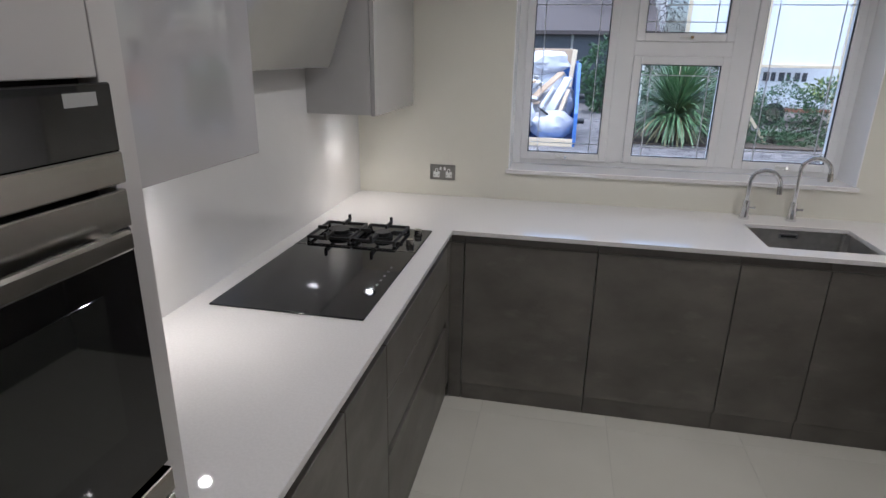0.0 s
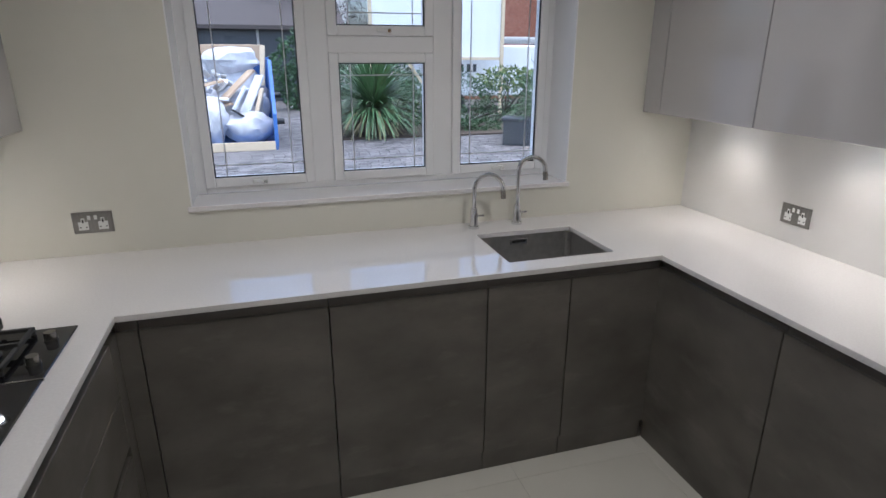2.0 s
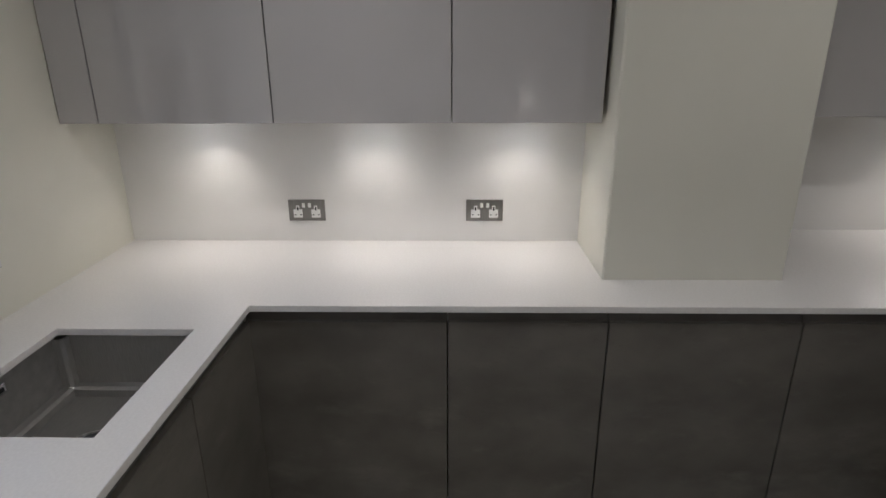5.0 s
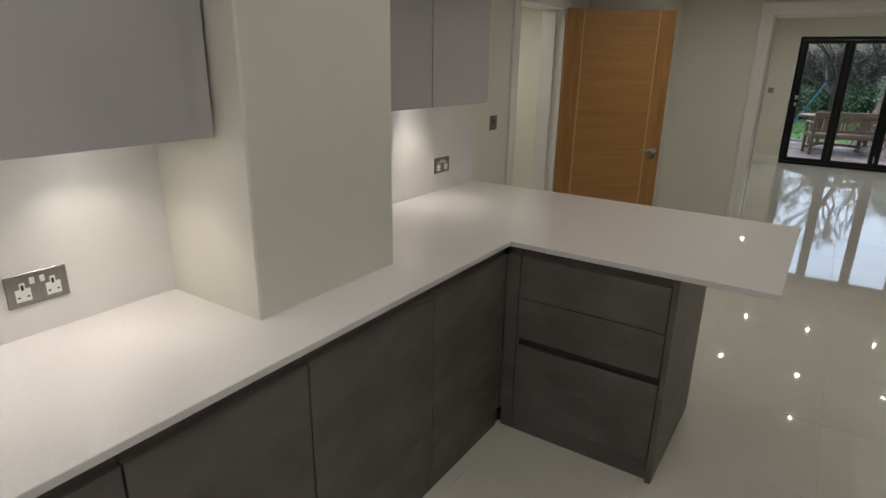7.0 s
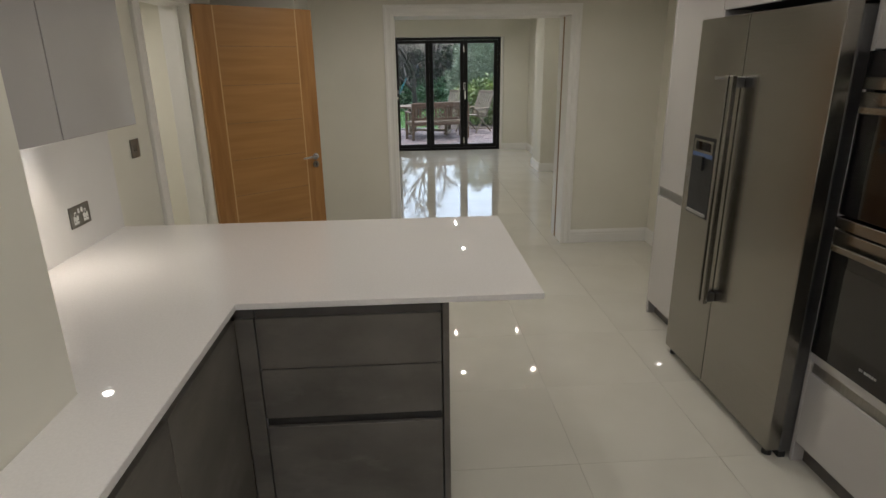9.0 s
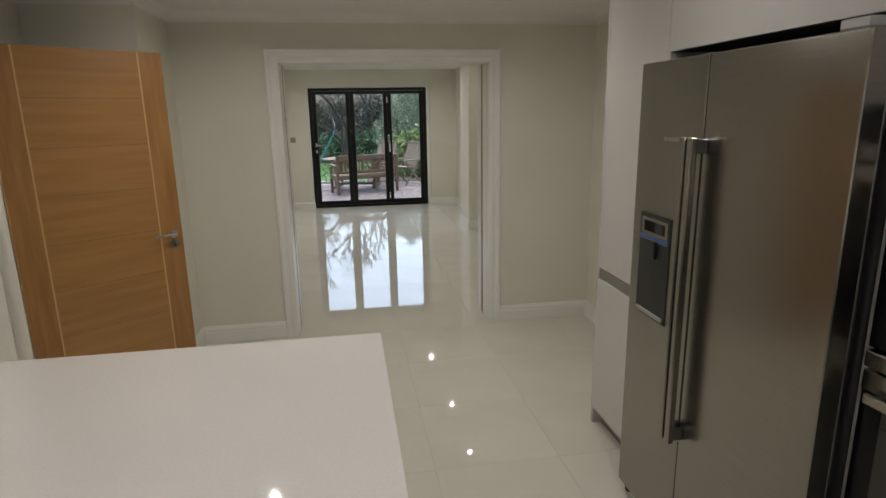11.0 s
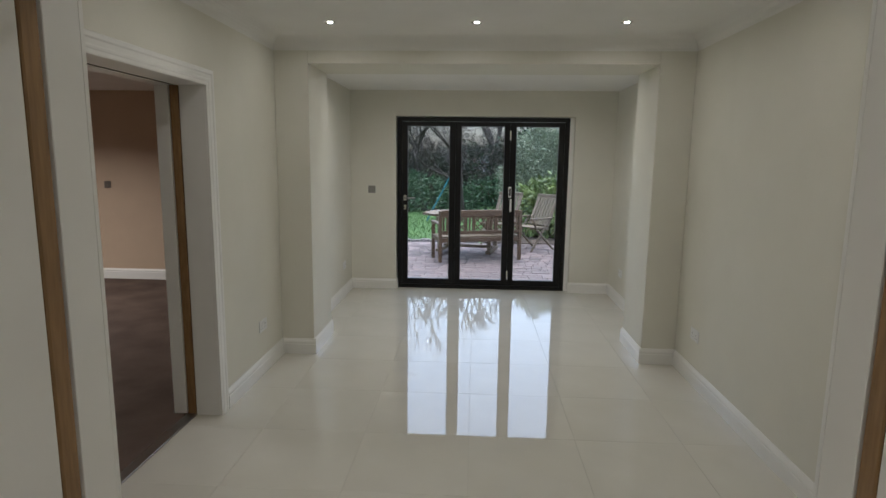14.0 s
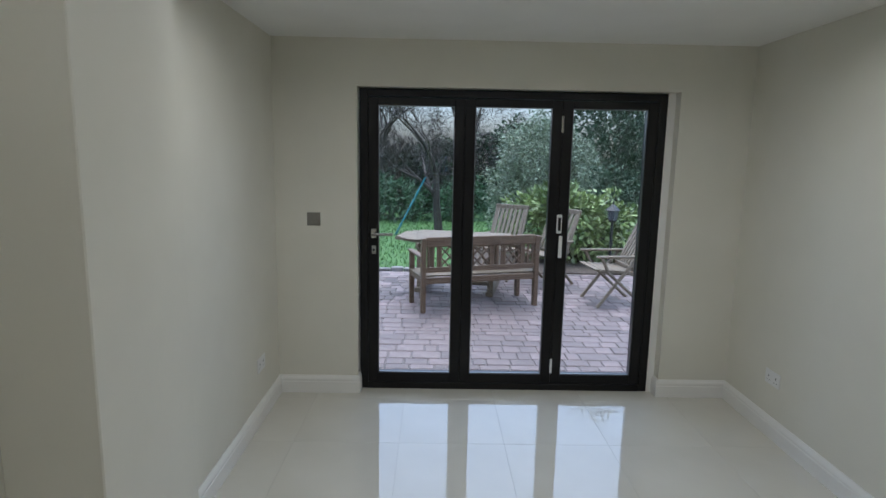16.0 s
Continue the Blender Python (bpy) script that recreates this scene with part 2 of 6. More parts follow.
def tube(pts, r, seg=10, bm=None, taper=1.0):
    """A round bar along points."""
    bm = bm or bmesh.new()
    pts = [Vector(p) for p in pts]
    rings, side = [], None
    for i, p in enumerate(pts):
        d = (pts[min(i + 1, len(pts) - 1)] - pts[max(i - 1, 0)]).normalized()
        if side is None:
            side = d.orthogonal().normalized()
        side = (side - d * side.dot(d)).normalized()
        up = d.cross(side)
        rr = r * (1 + (taper - 1) * i / max(1, len(pts) - 1))
        rings.append([bm.verts.new(p + (side * math.cos(a) + up * math.sin(a)) * rr) for a in [2 * math.pi * k / seg for k in range(seg)]])
    for a, b in zip(rings, rings[1:]):
        for k in range(seg):
            bm.faces.new((a[k], a[(k + 1) % seg], b[(k + 1) % seg], b[k]))
    bm.faces.new(rings[0][::-1]), bm.faces.new(rings[-1])
    return bm


def prism(poly, axis, a, b):
    """A polygon of two coordinates drawn out along an axis from a to b."""
    bm = bmesh.new()
    put = {"X": lambda u, v, w: (w, u, v), "Y": lambda u, v, w: (u, w, v), "Z": lambda u, v, w: (u, v, w)}[axis]
    lo = [bm.verts.new(put(u, v, a)) for u, v in poly]
    hi = [bm.verts.new(put(u, v, b)) for u, v in poly]
    n = len(poly)
    for i in range(n):
        bm.faces.new((lo[i], lo[(i + 1) % n], hi[(i + 1) % n], hi[i]))
    bm.faces.new(lo[::-1]), bm.faces.new(hi)
    bmesh.ops.recalc_face_normals(bm, faces=bm.faces[:])
    return bm


def merge(*bms):
    out = bmesh.new()
    for b in bms:
        me = bpy.data.meshes.new("tmp")
        b.to_mesh(me)
        b.free()
        out.from_mesh(me)
        bpy.data.meshes.remove(me)
    return out


def mesh(name, bm, material, smooth=False, mods=()):
    me = bpy.data.meshes.new(name)
    bm.to_mesh(me)
    bm.free()
    me.materials.append(material)
    if smooth:
        for p in me.polygons:
            p.use_smooth = True
        me.set_sharp_from_angle(angle=radians(35))
    return me


def root_of(ob):
    while ob.parent:
        ob = ob.parent
    return ob


def thing(name, at, label, category, group="", kind=""):
    """An Empty at a thing's base; its parts are given in world places."""
    ob = new(name)
    ob.location = at
    return tagged(ob, label, category, group, kind)


def part(name, bm, material, parent, label="", smooth=False):
    """One mesh under a thing or a part, from a bmesh in world places."""
    bmesh.ops.translate(bm, verts=bm.verts[:], vec=-Vector(root_of(parent).location))
    ob = new(name, mesh(name, bm, material, smooth))
    ob.parent = parent
    return tagged(ob, label)


def solo(name, bm, material, label="", category="", group="", kind="", smooth=False):
    """One mesh that is a thing by itself, or a piece of the setting."""
    lo = Vector([min(v.co[i] for v in bm.verts) for i in range(3)])
    hi = Vector([max(v.co[i] for v in bm.verts) for i in range(3)])
    at = Vector(((lo.x + hi.x) / 2, (lo.y + hi.y) / 2, lo.z))
    bmesh.ops.translate(bm, verts=bm.verts[:], vec=-at)
    ob = new(name, mesh(name, bm, material, smooth))
    ob.location = at
    return tagged(ob, label, category, group, kind)


def setting(name, bm, material, label="", category=""):
    return solo(name, bm, material, label, category, kind="structure")


# ---- structure: kitchen ----
XL, YW, XR, XR2 = -0.085, 0.085, 3.287, 3.445
setting("wall_window", solid([(-0.40, 0.80, -0.1, 2.7), (2.56, 3.8, -0.1, 2.7), (0.80, 2.56, -0.1, 1.062), (0.80, 2.56, 2.10, 2.7)], "Y", YW, 0.40), M_WALL, "cream painted wall with a window opening", "wall")
setting("wall_hob", boxes((-0.40, XL, -4.66, YW, -0.1, 2.7), (-0.40, -0.145, -6.25, -4.66, -0.1, 2.7)), M_WALL, "cream painted kitchen wall behind the tall units", "wall")
setting("wall_sockets", boxes((XR, 3.8, -2.2, YW, -0.1, 2.7)), M_WALL, "cream painted wall with sockets", "wall")
setting("wall_oak_door", solid([(-4.37, -2.2, -0.1, 2.7), (-5.75, -5.15, -0.1, 2.7), (-5.15, -4.37, 2.02, 2.7)], "X", XR2, 3.6), M_WALL, "cream painted wall with a door opening", "wall")
PY0, PY1 = -2.338, -1.732      # pillar
setting("pillar", boxes((2.866, XR2, PY0, PY1, 0.0, KC), bev=0.006), M_WALL, "cream painted chimney pillar standing through the worktop", "pillar")
setting("wall_return", solid([(2.86, XR2, -5.75, -5.62), (2.86, 3.6, -6.25, -5.75)], "Z", -0.1, 2.7), M_WALL, "cream painted wall return behind the oak door", "wall")
AX0, AX1, AZ = 0.68, 2.165, 2.0
setting("wall_arch", solid([(-0.40, AX0 - 0.02, -0.1, 2.7), (AX1 + 0.02, 3.6, -0.1, 2.7), (AX0 - 0.02, AX1 + 0.02, AZ + 0.02, 2.7)], "Y", -6.60, -6.25), M_WALL, "cream painted wall with a wide pocket door opening", "wall")
setting("ceiling_kitchen", boxes((-0.40, 3.6, -6.25, 0.40, KC, KC + 0.1)), M_CEIL, "white painted kitchen ceiling", "ceiling")


def coving(name, path, z, s):
    """A concave plaster cove along straight runs (x0, y0, x1, y1, nx, ny), n pointing into the room."""
    bm = bmesh.new()
    prof = [(0, 0), (0, -s)] + [(s - s * math.cos(radians(a)), -s + s * math.sin(radians(a))) for a in (12, 25, 38, 52, 65, 78)] + [(s, 0)]
    for x0, y0, x1, y1, nx, ny in path:
        a = [bm.verts.new((x0 + u * nx, y0 + u * ny, z + v)) for u, v in prof]
        b = [bm.verts.new((x1 + u * nx, y1 + u * ny, z + v)) for u, v in prof]
        k = len(prof)
        for i in range(k):
            bm.faces.new((a[i], a[(i + 1) % k], b[(i + 1) % k], b[i]))
        bm.faces.new(a), bm.faces.new(b[::-1])
    bmesh.ops.recalc_face_normals(bm, faces=bm.faces[:])
    return setting(name, bm, M_CEIL, "white plaster coving", "coving")


coving("coving_kitchen", [(-0.145, -6.25, 2.86, -6.25, 0, 1), (2.86, -5.62, 2.86, -6.25, -1, 0), (-0.145, -6.25, -0.145, -4.66, 1, 0), (XR2, -5.62, 2.86, -5.62, 0, 1), (XR2, -5.62, XR2, -2.33, -1, 0)], KC, 0.07)

# ---- structure: dining room and bay ----
DX0, DX1, NY = -0.22, 2.95, -9.98
OY0, OY1 = -7.56, -8.79
setting("wall_dining_left", solid([(-10.55, OY1 - 0.02, -0.1, 2.7), (OY0 + 0.02, -6.60, -0.1, 2.7), (OY1 - 0.02, OY0 + 0.02, AZ + 0.02, 2.7)], "X", DX1, 3.245), M_WALL, "cream painted wall with a pocket door opening", "wall")
setting("wall_dining_right", boxes((-0.45, DX0, -10.55, -6.60, -0.1, 2.7)), M_WALL, "plain cream painted dining room wall", "wall")
setting("wall_nib_left", boxes((2.685, DX1, -10.55, NY, -0.1, 2.7), bev=0.004), M_WALL, "cream painted wall nib", "wall")
setting("wall_nib_right", boxes((DX0, 0.045, -10.55, NY, -0.1, 2.7), bev=0.004), M_WALL, "cream painted wall nib", "wall")
setting("beam", boxes((0.045, 2.685, -10.55, NY, 2.307, 2.7)), M_WALL, "cream painted beam across the bay opening", "beam")
setting("wall_bay_left", boxes((2.89, 3.2, -12.42, -10.55, -0.1, 2.7)), M_WALL, "off-white painted bay wall", "wall")
setting("wall_bay_right", boxes((-0.5, -0.24, -12.42, -10.55, -0.1, 2.7)), M_WALL, "off-white painted bay wall", "wall")
BX0, BX1, BZ = 0.235, 2.345, 2.09
setting("wall_garden", solid([(-0.5, BX0, -0.4, 2.7), (BX1, 3.2, -0.4, 2.7), (BX0, BX1, BZ, 2.7), (BX0, BX1, -0.4, -0.012)], "Y", -12.72, -12.42), M_WALL, "off-white painted wall round the folding doors", "wall")
setting("ceiling_dining", boxes((-0.45, 3.245, NY, -6.60, DC, DC + 0.1)), M_CEIL, "white painted dining room ceiling", "ceiling")
setting("ceiling_bay", boxes((-0.5, 3.2, -12.42, -10.55, BC, BC + 0.1)), M_CEIL, "white painted bay ceiling", "ceiling")
coving("coving_dining", [(DX0, NY, DX1, NY, 0, 1), (DX1, NY, DX1, -6.60, -1, 0), (DX0, -6.60, DX0, NY, 1, 0), (DX0, -6.60, DX1, -6.60, 0, -1)], DC, 0.10)
setting("roof", boxes((-0.5, 3.8, -12.72, 0.40, 2.7, 2.8)), M_CEIL, "flat roof slab", "roof")

# ---- rooms beyond ----
setting("floor_carpet", boxes((3.165, 9.0, -12.60, -6.3, -0.06, 0.006)), M_CARPET, "brown short-pile carpet", "carpet")
setting("wall_next_room_back", boxes((3.2, 6.45, -12.75, -12.60, -0.1, 2.7), (6.45, 9.0, -12.75, -12.60, 2.05, 2.7)), M_TAN, "tan painted wall with an opening", "wall")
setting("wall_next_room_far", boxes((9.0, 9.15, -16, -6.2, -0.1, 2.7)), M_TAN, "tan painted wall", "wall")
setting("wall_next_room_near", boxes((3.6, 9.0, -6.3, -6.15, -0.1, 2.7)), M_TAN, "tan painted wall", "wall")
setting("ceiling_next_room", boxes((3.245, 9.0, -12.60, -6.3, 2.38, 2.48)), M_CEIL, "white ceiling of the carpeted room", "ceiling")
setting("wall_next_room_side", boxes((3.2, 3.245, -12.60, -10.55, -0.1, 2.7)), M_TAN, "tan painted wall", "wall")
setting("floor_grey_carpet", boxes((5.0, 9.0, -16.0, -12.60, -0.06, 0.006)), M_CARPET2, "dark grey carpet", "carpet")
setting("wall_third_room", boxes((5.0, 9.0, -16.15, -16.0, -0.1, 2.7), (4.9, 5.0, -16.0, -12.75, -0.1, 2.7)), M_BLUE, "pale wall tinted for cool light", "wall")
setting("ceiling_third_room", boxes((5.0, 9.0, -16.0, -12.75, 2.38, 2.48)), M_CEIL, "white ceiling", "ceiling")
# Added cool fill lamp that brightens the third room; it has no fitting.
lamp(7.2, -14.6, 2.36, 26, 0.3, 160).data.color = (0.85, 0.92, 1.0)
setting("wall_hall", boxes((4.9, 5.0, -6.15, -3.6, -0.1, 2.7), (3.6, 5.0, -3.6, -3.5, -0.1, 2.7), (3.6, 4.9, -5.9, -5.75, -0.1, 2.7)), M_WALL, "cream painted hall wall", "wall")
setting("floor_hall", boxes((3.53, 5.0, -6.15, -3.6, -0.06, -0.002)), M_TILE, "polished cream tiled hall floor", "floor")
setting("ceiling_hall", boxes((3.6, 5.0, -6.15, -3.6, 2.4, 2.5)), M_CEIL, "white hall ceiling", "ceiling")


# ---- skirting, architraves, linings ----
def skirting(name, runs, h=0.125, d=0.018, material=None):
    """Moulded skirting along runs (x0, y0, x1, y1, nx, ny)."""
    prof = [(0, 0), (d, 0), (d, h - 0.045), (d - 0.003, h - 0.042), (d - 0.003, h - 0.032), (d - 0.001, h - 0.028), (d - 0.005, h - 0.016), (d - 0.011, h - 0.006), (d - 0.012, h), (0, h)]
    bm = bmesh.new()
    for x0, y0, x1, y1, nx, ny in runs:
        a = [bm.verts.new((x0 + u * nx, y0 + u * ny, v)) for u, v in prof]
        b = [bm.verts.new((x1 + u * nx, y1 + u * ny, v)) for u, v in prof]
        k = len(prof)
        for i in range(k):
            bm.faces.new((a[i], a[(i + 1) % k], b[(i + 1) % k], b[i]))
        bm.faces.new(a), bm.faces.new(b[::-1])
    bmesh.ops.recalc_face_normals(bm, faces=bm.faces[:])
    return setting(name, bm, M_TRIM, "white painted moulded skirting board", "skirting")


d_ = 0.0165
skirting("baseboard_kitchen", [(-0.145, -6.25, 0.59, -6.25, 0, 1), (2.255, -6.25, 2.86, -6.25, 0, 1), (-0.145, -6.25, -0.145, -4.66, 1, 0), (2.86, -6.25, 2.86, -5.62 + d_, -1, 0), (2.86 - d_, -5.62, XR2, -5.62, 0, 1), (XR2, -5.62, XR2, -5.22, -1, 0), (XR2, -4.30, XR2, -3.66, -1, 0)])
skirting("baseboard_dining", [(DX1, OY1 - 0.10, DX1, NY, -1, 0), (DX1, NY, 2.685 - d_, NY, 0, 1), (2.685, NY + d_, 2.685, -10.55 - d_, -1, 0), (2.685, -10.55, 2.89, -10.55, 0, -1),
                               (2.89, -10.55, 2.89, -12.42, -1, 0), (2.89, -12.42, BX1 - d_, -12.42, 0, 1), (BX1, -12.42 + d_, BX1, -12.50, -1, 0),
                               (DX0, -6.60, DX0, NY, 1, 0), (DX0, NY, 0.045 + d_, NY, 0, 1), (0.045, NY + d_, 0.045, -10.55 - d_, 1, 0), (0.045, -10.55, -0.24, -10.55, 0, -1),
                               (-0.24, -10.55, -0.24, -12.42, 1, 0), (-0.24, -12.42, BX0 + d_, -12.42, 0, 1), (BX0, -12.42 + d_, BX0, -12.50, 1, 0),
                               (DX1, -6.60, DX1, OY0 + 0.10, -1, 0), (2.255, -6.60, DX1, -6.60, 0, -1), (DX0, -6.60, 0.59, -6.60, 0, -1)])
skirting("baseboard_next_room", [(3.245, -12.60, 6.45, -12.60, 0, 1), (6.45, -12.60, 6.45, -12.75, 1, 0), (5.0, -16.0, 9.0, -16.0, 0, 1)], h=0.14)


def architrave(name, axis, face, n, a0, a1, top, w=0.09, d=0.02):
    """A moulded frame round an opening a0..a1 wide on a wall's face; axis: the wall runs along X or Y; n: +1 or -1 out of the wall."""
    prof = [(0, 0), (0, 0.6 * d), (0.006, 0.75 * d), (0.02, 0.78 * d), (0.024, 0.9 * d), (0.034, 0.92 * d), (0.04, 0.8 * d), (w - 0.03, 0.8 * d), (w - 0.022, d), (w - 0.004, d), (w, 0.8 * d), (w, 0)]
    at = ((a0 + a1) / 2, face, 0) if axis == "X" else (face, (a0 + a1) / 2, 0)
    t = thing(name, at, "white painted moulded architrave", "architrave", kind="structure")

    def bar(ends):
        bm = bmesh.new()
        rings = [[bm.verts.new((u, face + n * v, z) if axis == "X" else (face + n * v, u, z)) for u, v, z in ring] for ring in ends]
        k = len(prof)
        for i in range(k):
            bm.faces.new((rings[0][i], rings[0][(i + 1) % k], rings[1][(i + 1) % k], rings[1][i]))
        bm.faces.new(rings[0]), bm.faces.new(rings[1][::-1])
        bmesh.ops.recalc_face_normals(bm, faces=bm.faces[:])
        return bm
    part("jamb_moulding", bar([[(a0 - u, v, 0) for u, v in prof], [(a0 - u, v, top + u) for u, v in prof]]), M_TRIM, t)
    part("jamb_moulding", bar([[(a1 + u, v, 0) for u, v in prof], [(a1 + u, v, top + u) for u, v in prof]]), M_TRIM, t)
    part("head_moulding", bar([[(a0 - u, v, top + u) for u, v in prof], [(a1 + u, v, top + u) for u, v in prof]]), M_TRIM, t)
    return t


architrave("architrave_arch_kitchen", "X", -6.25, 1, AX0, AX1, AZ)
architrave("architrave_arch_dining", "X", -6.60, -1, AX0, AX1, AZ)
architrave("architrave_next_room", "Y", DX1, -1, OY1, OY0, AZ)
architrave("architrave_oak_door", "Y", XR2, -1, -5.15, -4.37, 2.0, w=0.07)


def pocket_lining(name, axis, f0, s0, s1, f1, a0, a1, top):
    """Jamb linings of a pocket door: two white boards each side with a dark slot between f0..s0 | s0..s1 | s1..f1."""
    t = 0.02
    white, edge = [], []
    for p0, p1 in ((f0, s0), (s1, f1)):
        for b0, b1, z0, z1 in ((a0 - t, a0, 0, top + t), (a1, a1 + t, 0, top + t), (a0, a1, top, top + t)):
            white.append((b0, b1, p0, p1, z0, z1) if axis == "X" else (p0, p1, b0, b1, z0, z1))
    hm = (s0 + s1) / 2
    for p0, p1 in ((s0, hm - 0.018), (hm + 0.018, s1)) if s1 > s0 else ((s0, hm + 0.018), (hm - 0.018, s1)):
        white.append((a0, a1, p0, p1, top, top + t) if axis == "X" else (p0, p1, a0, a1, top, top + t))
    m = (s1 - s0) * 0.12
    for b0, b1, z0, z1 in ((a0 - 0.0195, a0 - 0.001, 0, top), (a1 + 0.001, a1 + 0.0195, 0, top)):
        edge.append((b0, b1, s0 + m, s1 - m, z0, z1) if axis == "X" else (s0 + m, s1 - m, b0, b1, z0, z1))
    mid = ((a0 + a1) / 2, (f0 + f1) / 2, 0) if axis == "X" else ((f0 + f1) / 2, (a0 + a1) / 2, 0)
    t_ = thing(name, mid, "white painted pocket door lining", "door lining", kind="structure")
    for w_ in white:
        part("head_board" if w_[4] > 1 else "jamb_board", boxes(w_, bev=0.0015), M_TRIM, t_)
    setting(name + "_slot", boxes((a0, a1, (s0 + s1) / 2 - 0.018, (s0 + s1) / 2 + 0.018, top + 0.003, top + 0.019)) if axis == "X" else boxes(((s0 + s1) / 2 - 0.018, (s0 + s1) / 2 + 0.018, a0, a1, top + 0.003, top + 0.019)), M_DARK, "dark slot of a pocket door track", "door track")
    return edge


edges = pocket_lining("lining_arch", "X", -6.25, -6.44, -6.50, -6.60, AX0, AX1, AZ)
for e in edges:
    tagged(solo("pocket_door", boxes(e, bev=0.003), M_JAMB), "oak edge of a sliding door pushed into the wall", "door", "pocket doors")
edges = pocket_lining("lining_next_room", "Y", DX1, 3.10, 3.165, 3.245, OY1, OY0, AZ)
for e in edges:
    tagged(solo("pocket_door", boxes(e, bev=0.003), M_JAMB), "oak edge of a sliding door pushed into the wall", "door", "pocket doors")
setting("lining_oak_door", boxes((3.43, 3.62, -4.395, -4.37, 0, 2.02), (3.43, 3.62, -5.15, -5.125, 0, 2.02), (3.43, 3.62, -5.125, -4.395, 1.995, 2.02), (3.50, 3.53, -4.41, -4.395, 0, 1.995), (3.50, 3.53, -5.125, -5.11, 0, 1.995), bev=0.002), M_TRIM, "white painted door lining", "door lining")
setting("threshold_strip", boxes((3.10, 3.165, OY1, OY0, -0.02, 0.008), bev=0.003), M_NICKEL, "metal threshold strip between tile and carpet", "threshold")
setting("floor_slab", boxes((-0.5, 3.55, -12.5, 0.40, -0.15, -0.0018)), M_GROUT, "grey grout bed under the floor tiles", "floor")

# ---- kitchen: window ----
WY = 0.30      # inner face of the window frame
win = thing("window_1", (1.69, WY, 1.085), "white plastic casement window with leaded glazing above the sink", "window", kind="structure")
part("frame", boxes((0.80, 0.845, WY, WY + 0.07, 1.085, 2.10), (2.52, 2.56, WY, WY + 0.07, 1.085, 2.10), (0.845, 2.52, WY, WY + 0.07, 1.085, 1.115), (0.845, 2.52, WY, WY + 0.07, 2.055, 2.10),
                    (1.335, 1.43, WY, WY + 0.07, 1.115, 2.055), (1.925, 2.02, WY, WY + 0.07, 1.115, 2.055), (1.43, 1.925, WY, WY + 0.07, 1.70, 1.775), bev=0.003), M_UPVC, win)
for gx0, gx1, gz0, gz1 in ((0.845, 1.335, 1.115, 2.055), (1.43, 1.925, 1.115, 1.70), (1.43, 1.925, 1.775, 2.055), (2.02, 2.52, 1.115, 2.055)):
    f, y0, y1 = 0.043, WY - 0.016, WY + 0.05
    sash = part("casement", boxes((gx0, gx0 + f, y0, y1, gz0, gz1), (gx1 - f, gx1, y0, y1, gz0, gz1), (gx0 + f, gx1 - f, y0, y1, gz0, gz0 + f), (gx0 + f, gx1 - f, y0, y1, gz1 - f, gz1), bev=0.004), M_UPVC, win)
    a, b, c, d = gx0 + f, gx1 - f, gz0 + f, gz1 - f
    part("gasket", boxes((a, a + 0.005, y0 + 0.012, y0 + 0.02, c, d), (b - 0.005, b, y0 + 0.012, y0 + 0.02, c, d), (a, b, y0 + 0.012, y0 + 0.02, c, c + 0.005), (a, b, y0 + 0.012, y0 + 0.02, d - 0.005, d)), M_GASKET, sash)
    pn = part("pane", boxes((a - 0.004, b + 0.004, y0 + 0.022, y0 + 0.026, c - 0.004, d + 0.004)), M_GLASS, sash)
    pn.visible_shadow = False
    q, w = 0.055, 0.0026
    ly0, ly1 = y0 + 0.0185, y0 + 0.0215
    part("leading", boxes((a + q - w, a + q + w, ly0, ly1, c, d), (b - q - w, b - q + w, ly0, ly1, c, d), (a, b, ly0 - 0.001, ly1 - 0.001, c + q - w, c + q + w), (a, b, ly0 - 0.001, ly1 - 0.001, d - q - w, d - q + w)), M_LEAD, sash, "grey lead strips")
for hx, hz in ((1.10, 1.135), (1.70, 1.797), (2.28, 1.135)):
    hd = part("handle", merge(boxes((hx - 0.05, hx + 0.005, WY - 0.034, WY - 0.022, hz - 0.004, hz + 0.012), (hx - 0.005, hx + 0.02, WY - 0.034, WY - 0.016, hz - 0.012, hz + 0.012), bev=0.003), cyl((hx + 0.008, WY - 0.036, hz), 0.011, 0.02, "Y", 14)), M_WHITEP, win, "white handle with a chrome lock")
    part("lock", cyl((hx + 0.008, WY - 0.041, hz), 0.008, 0.008, "Y", 14), M_CHROME, hd)
setting("window_reveal", boxes((0.797, 0.803, YW - 0.002, WY, 1.085, 2.10), (2.557, 2.563, YW - 0.002, WY, 1.085, 2.10), (0.803, 2.557, YW - 0.002, WY, 2.097, 2.103)), M_UPVC, "white painted window reveal", "trim")
setting("window_sill", boxes((0.785, 2.575, YW - 0.016, WY, 1.062, 1.085), bev=0.003), M_QUARTZ, "white quartz window sill", "sill")

# ---- kitchen: base units ----
DZ0, DZ1 = 0.10, 0.848      # door bottoms and tops
CH = 0.889                  # underside of the worktop


# Near-black tone paints in the shade of the finger gap between drawers.
M_CHSHADE = mat("channel_shade", (0.035, 0.033, 0.030), (0.05, 0.047, 0.043), 10, 0.4)


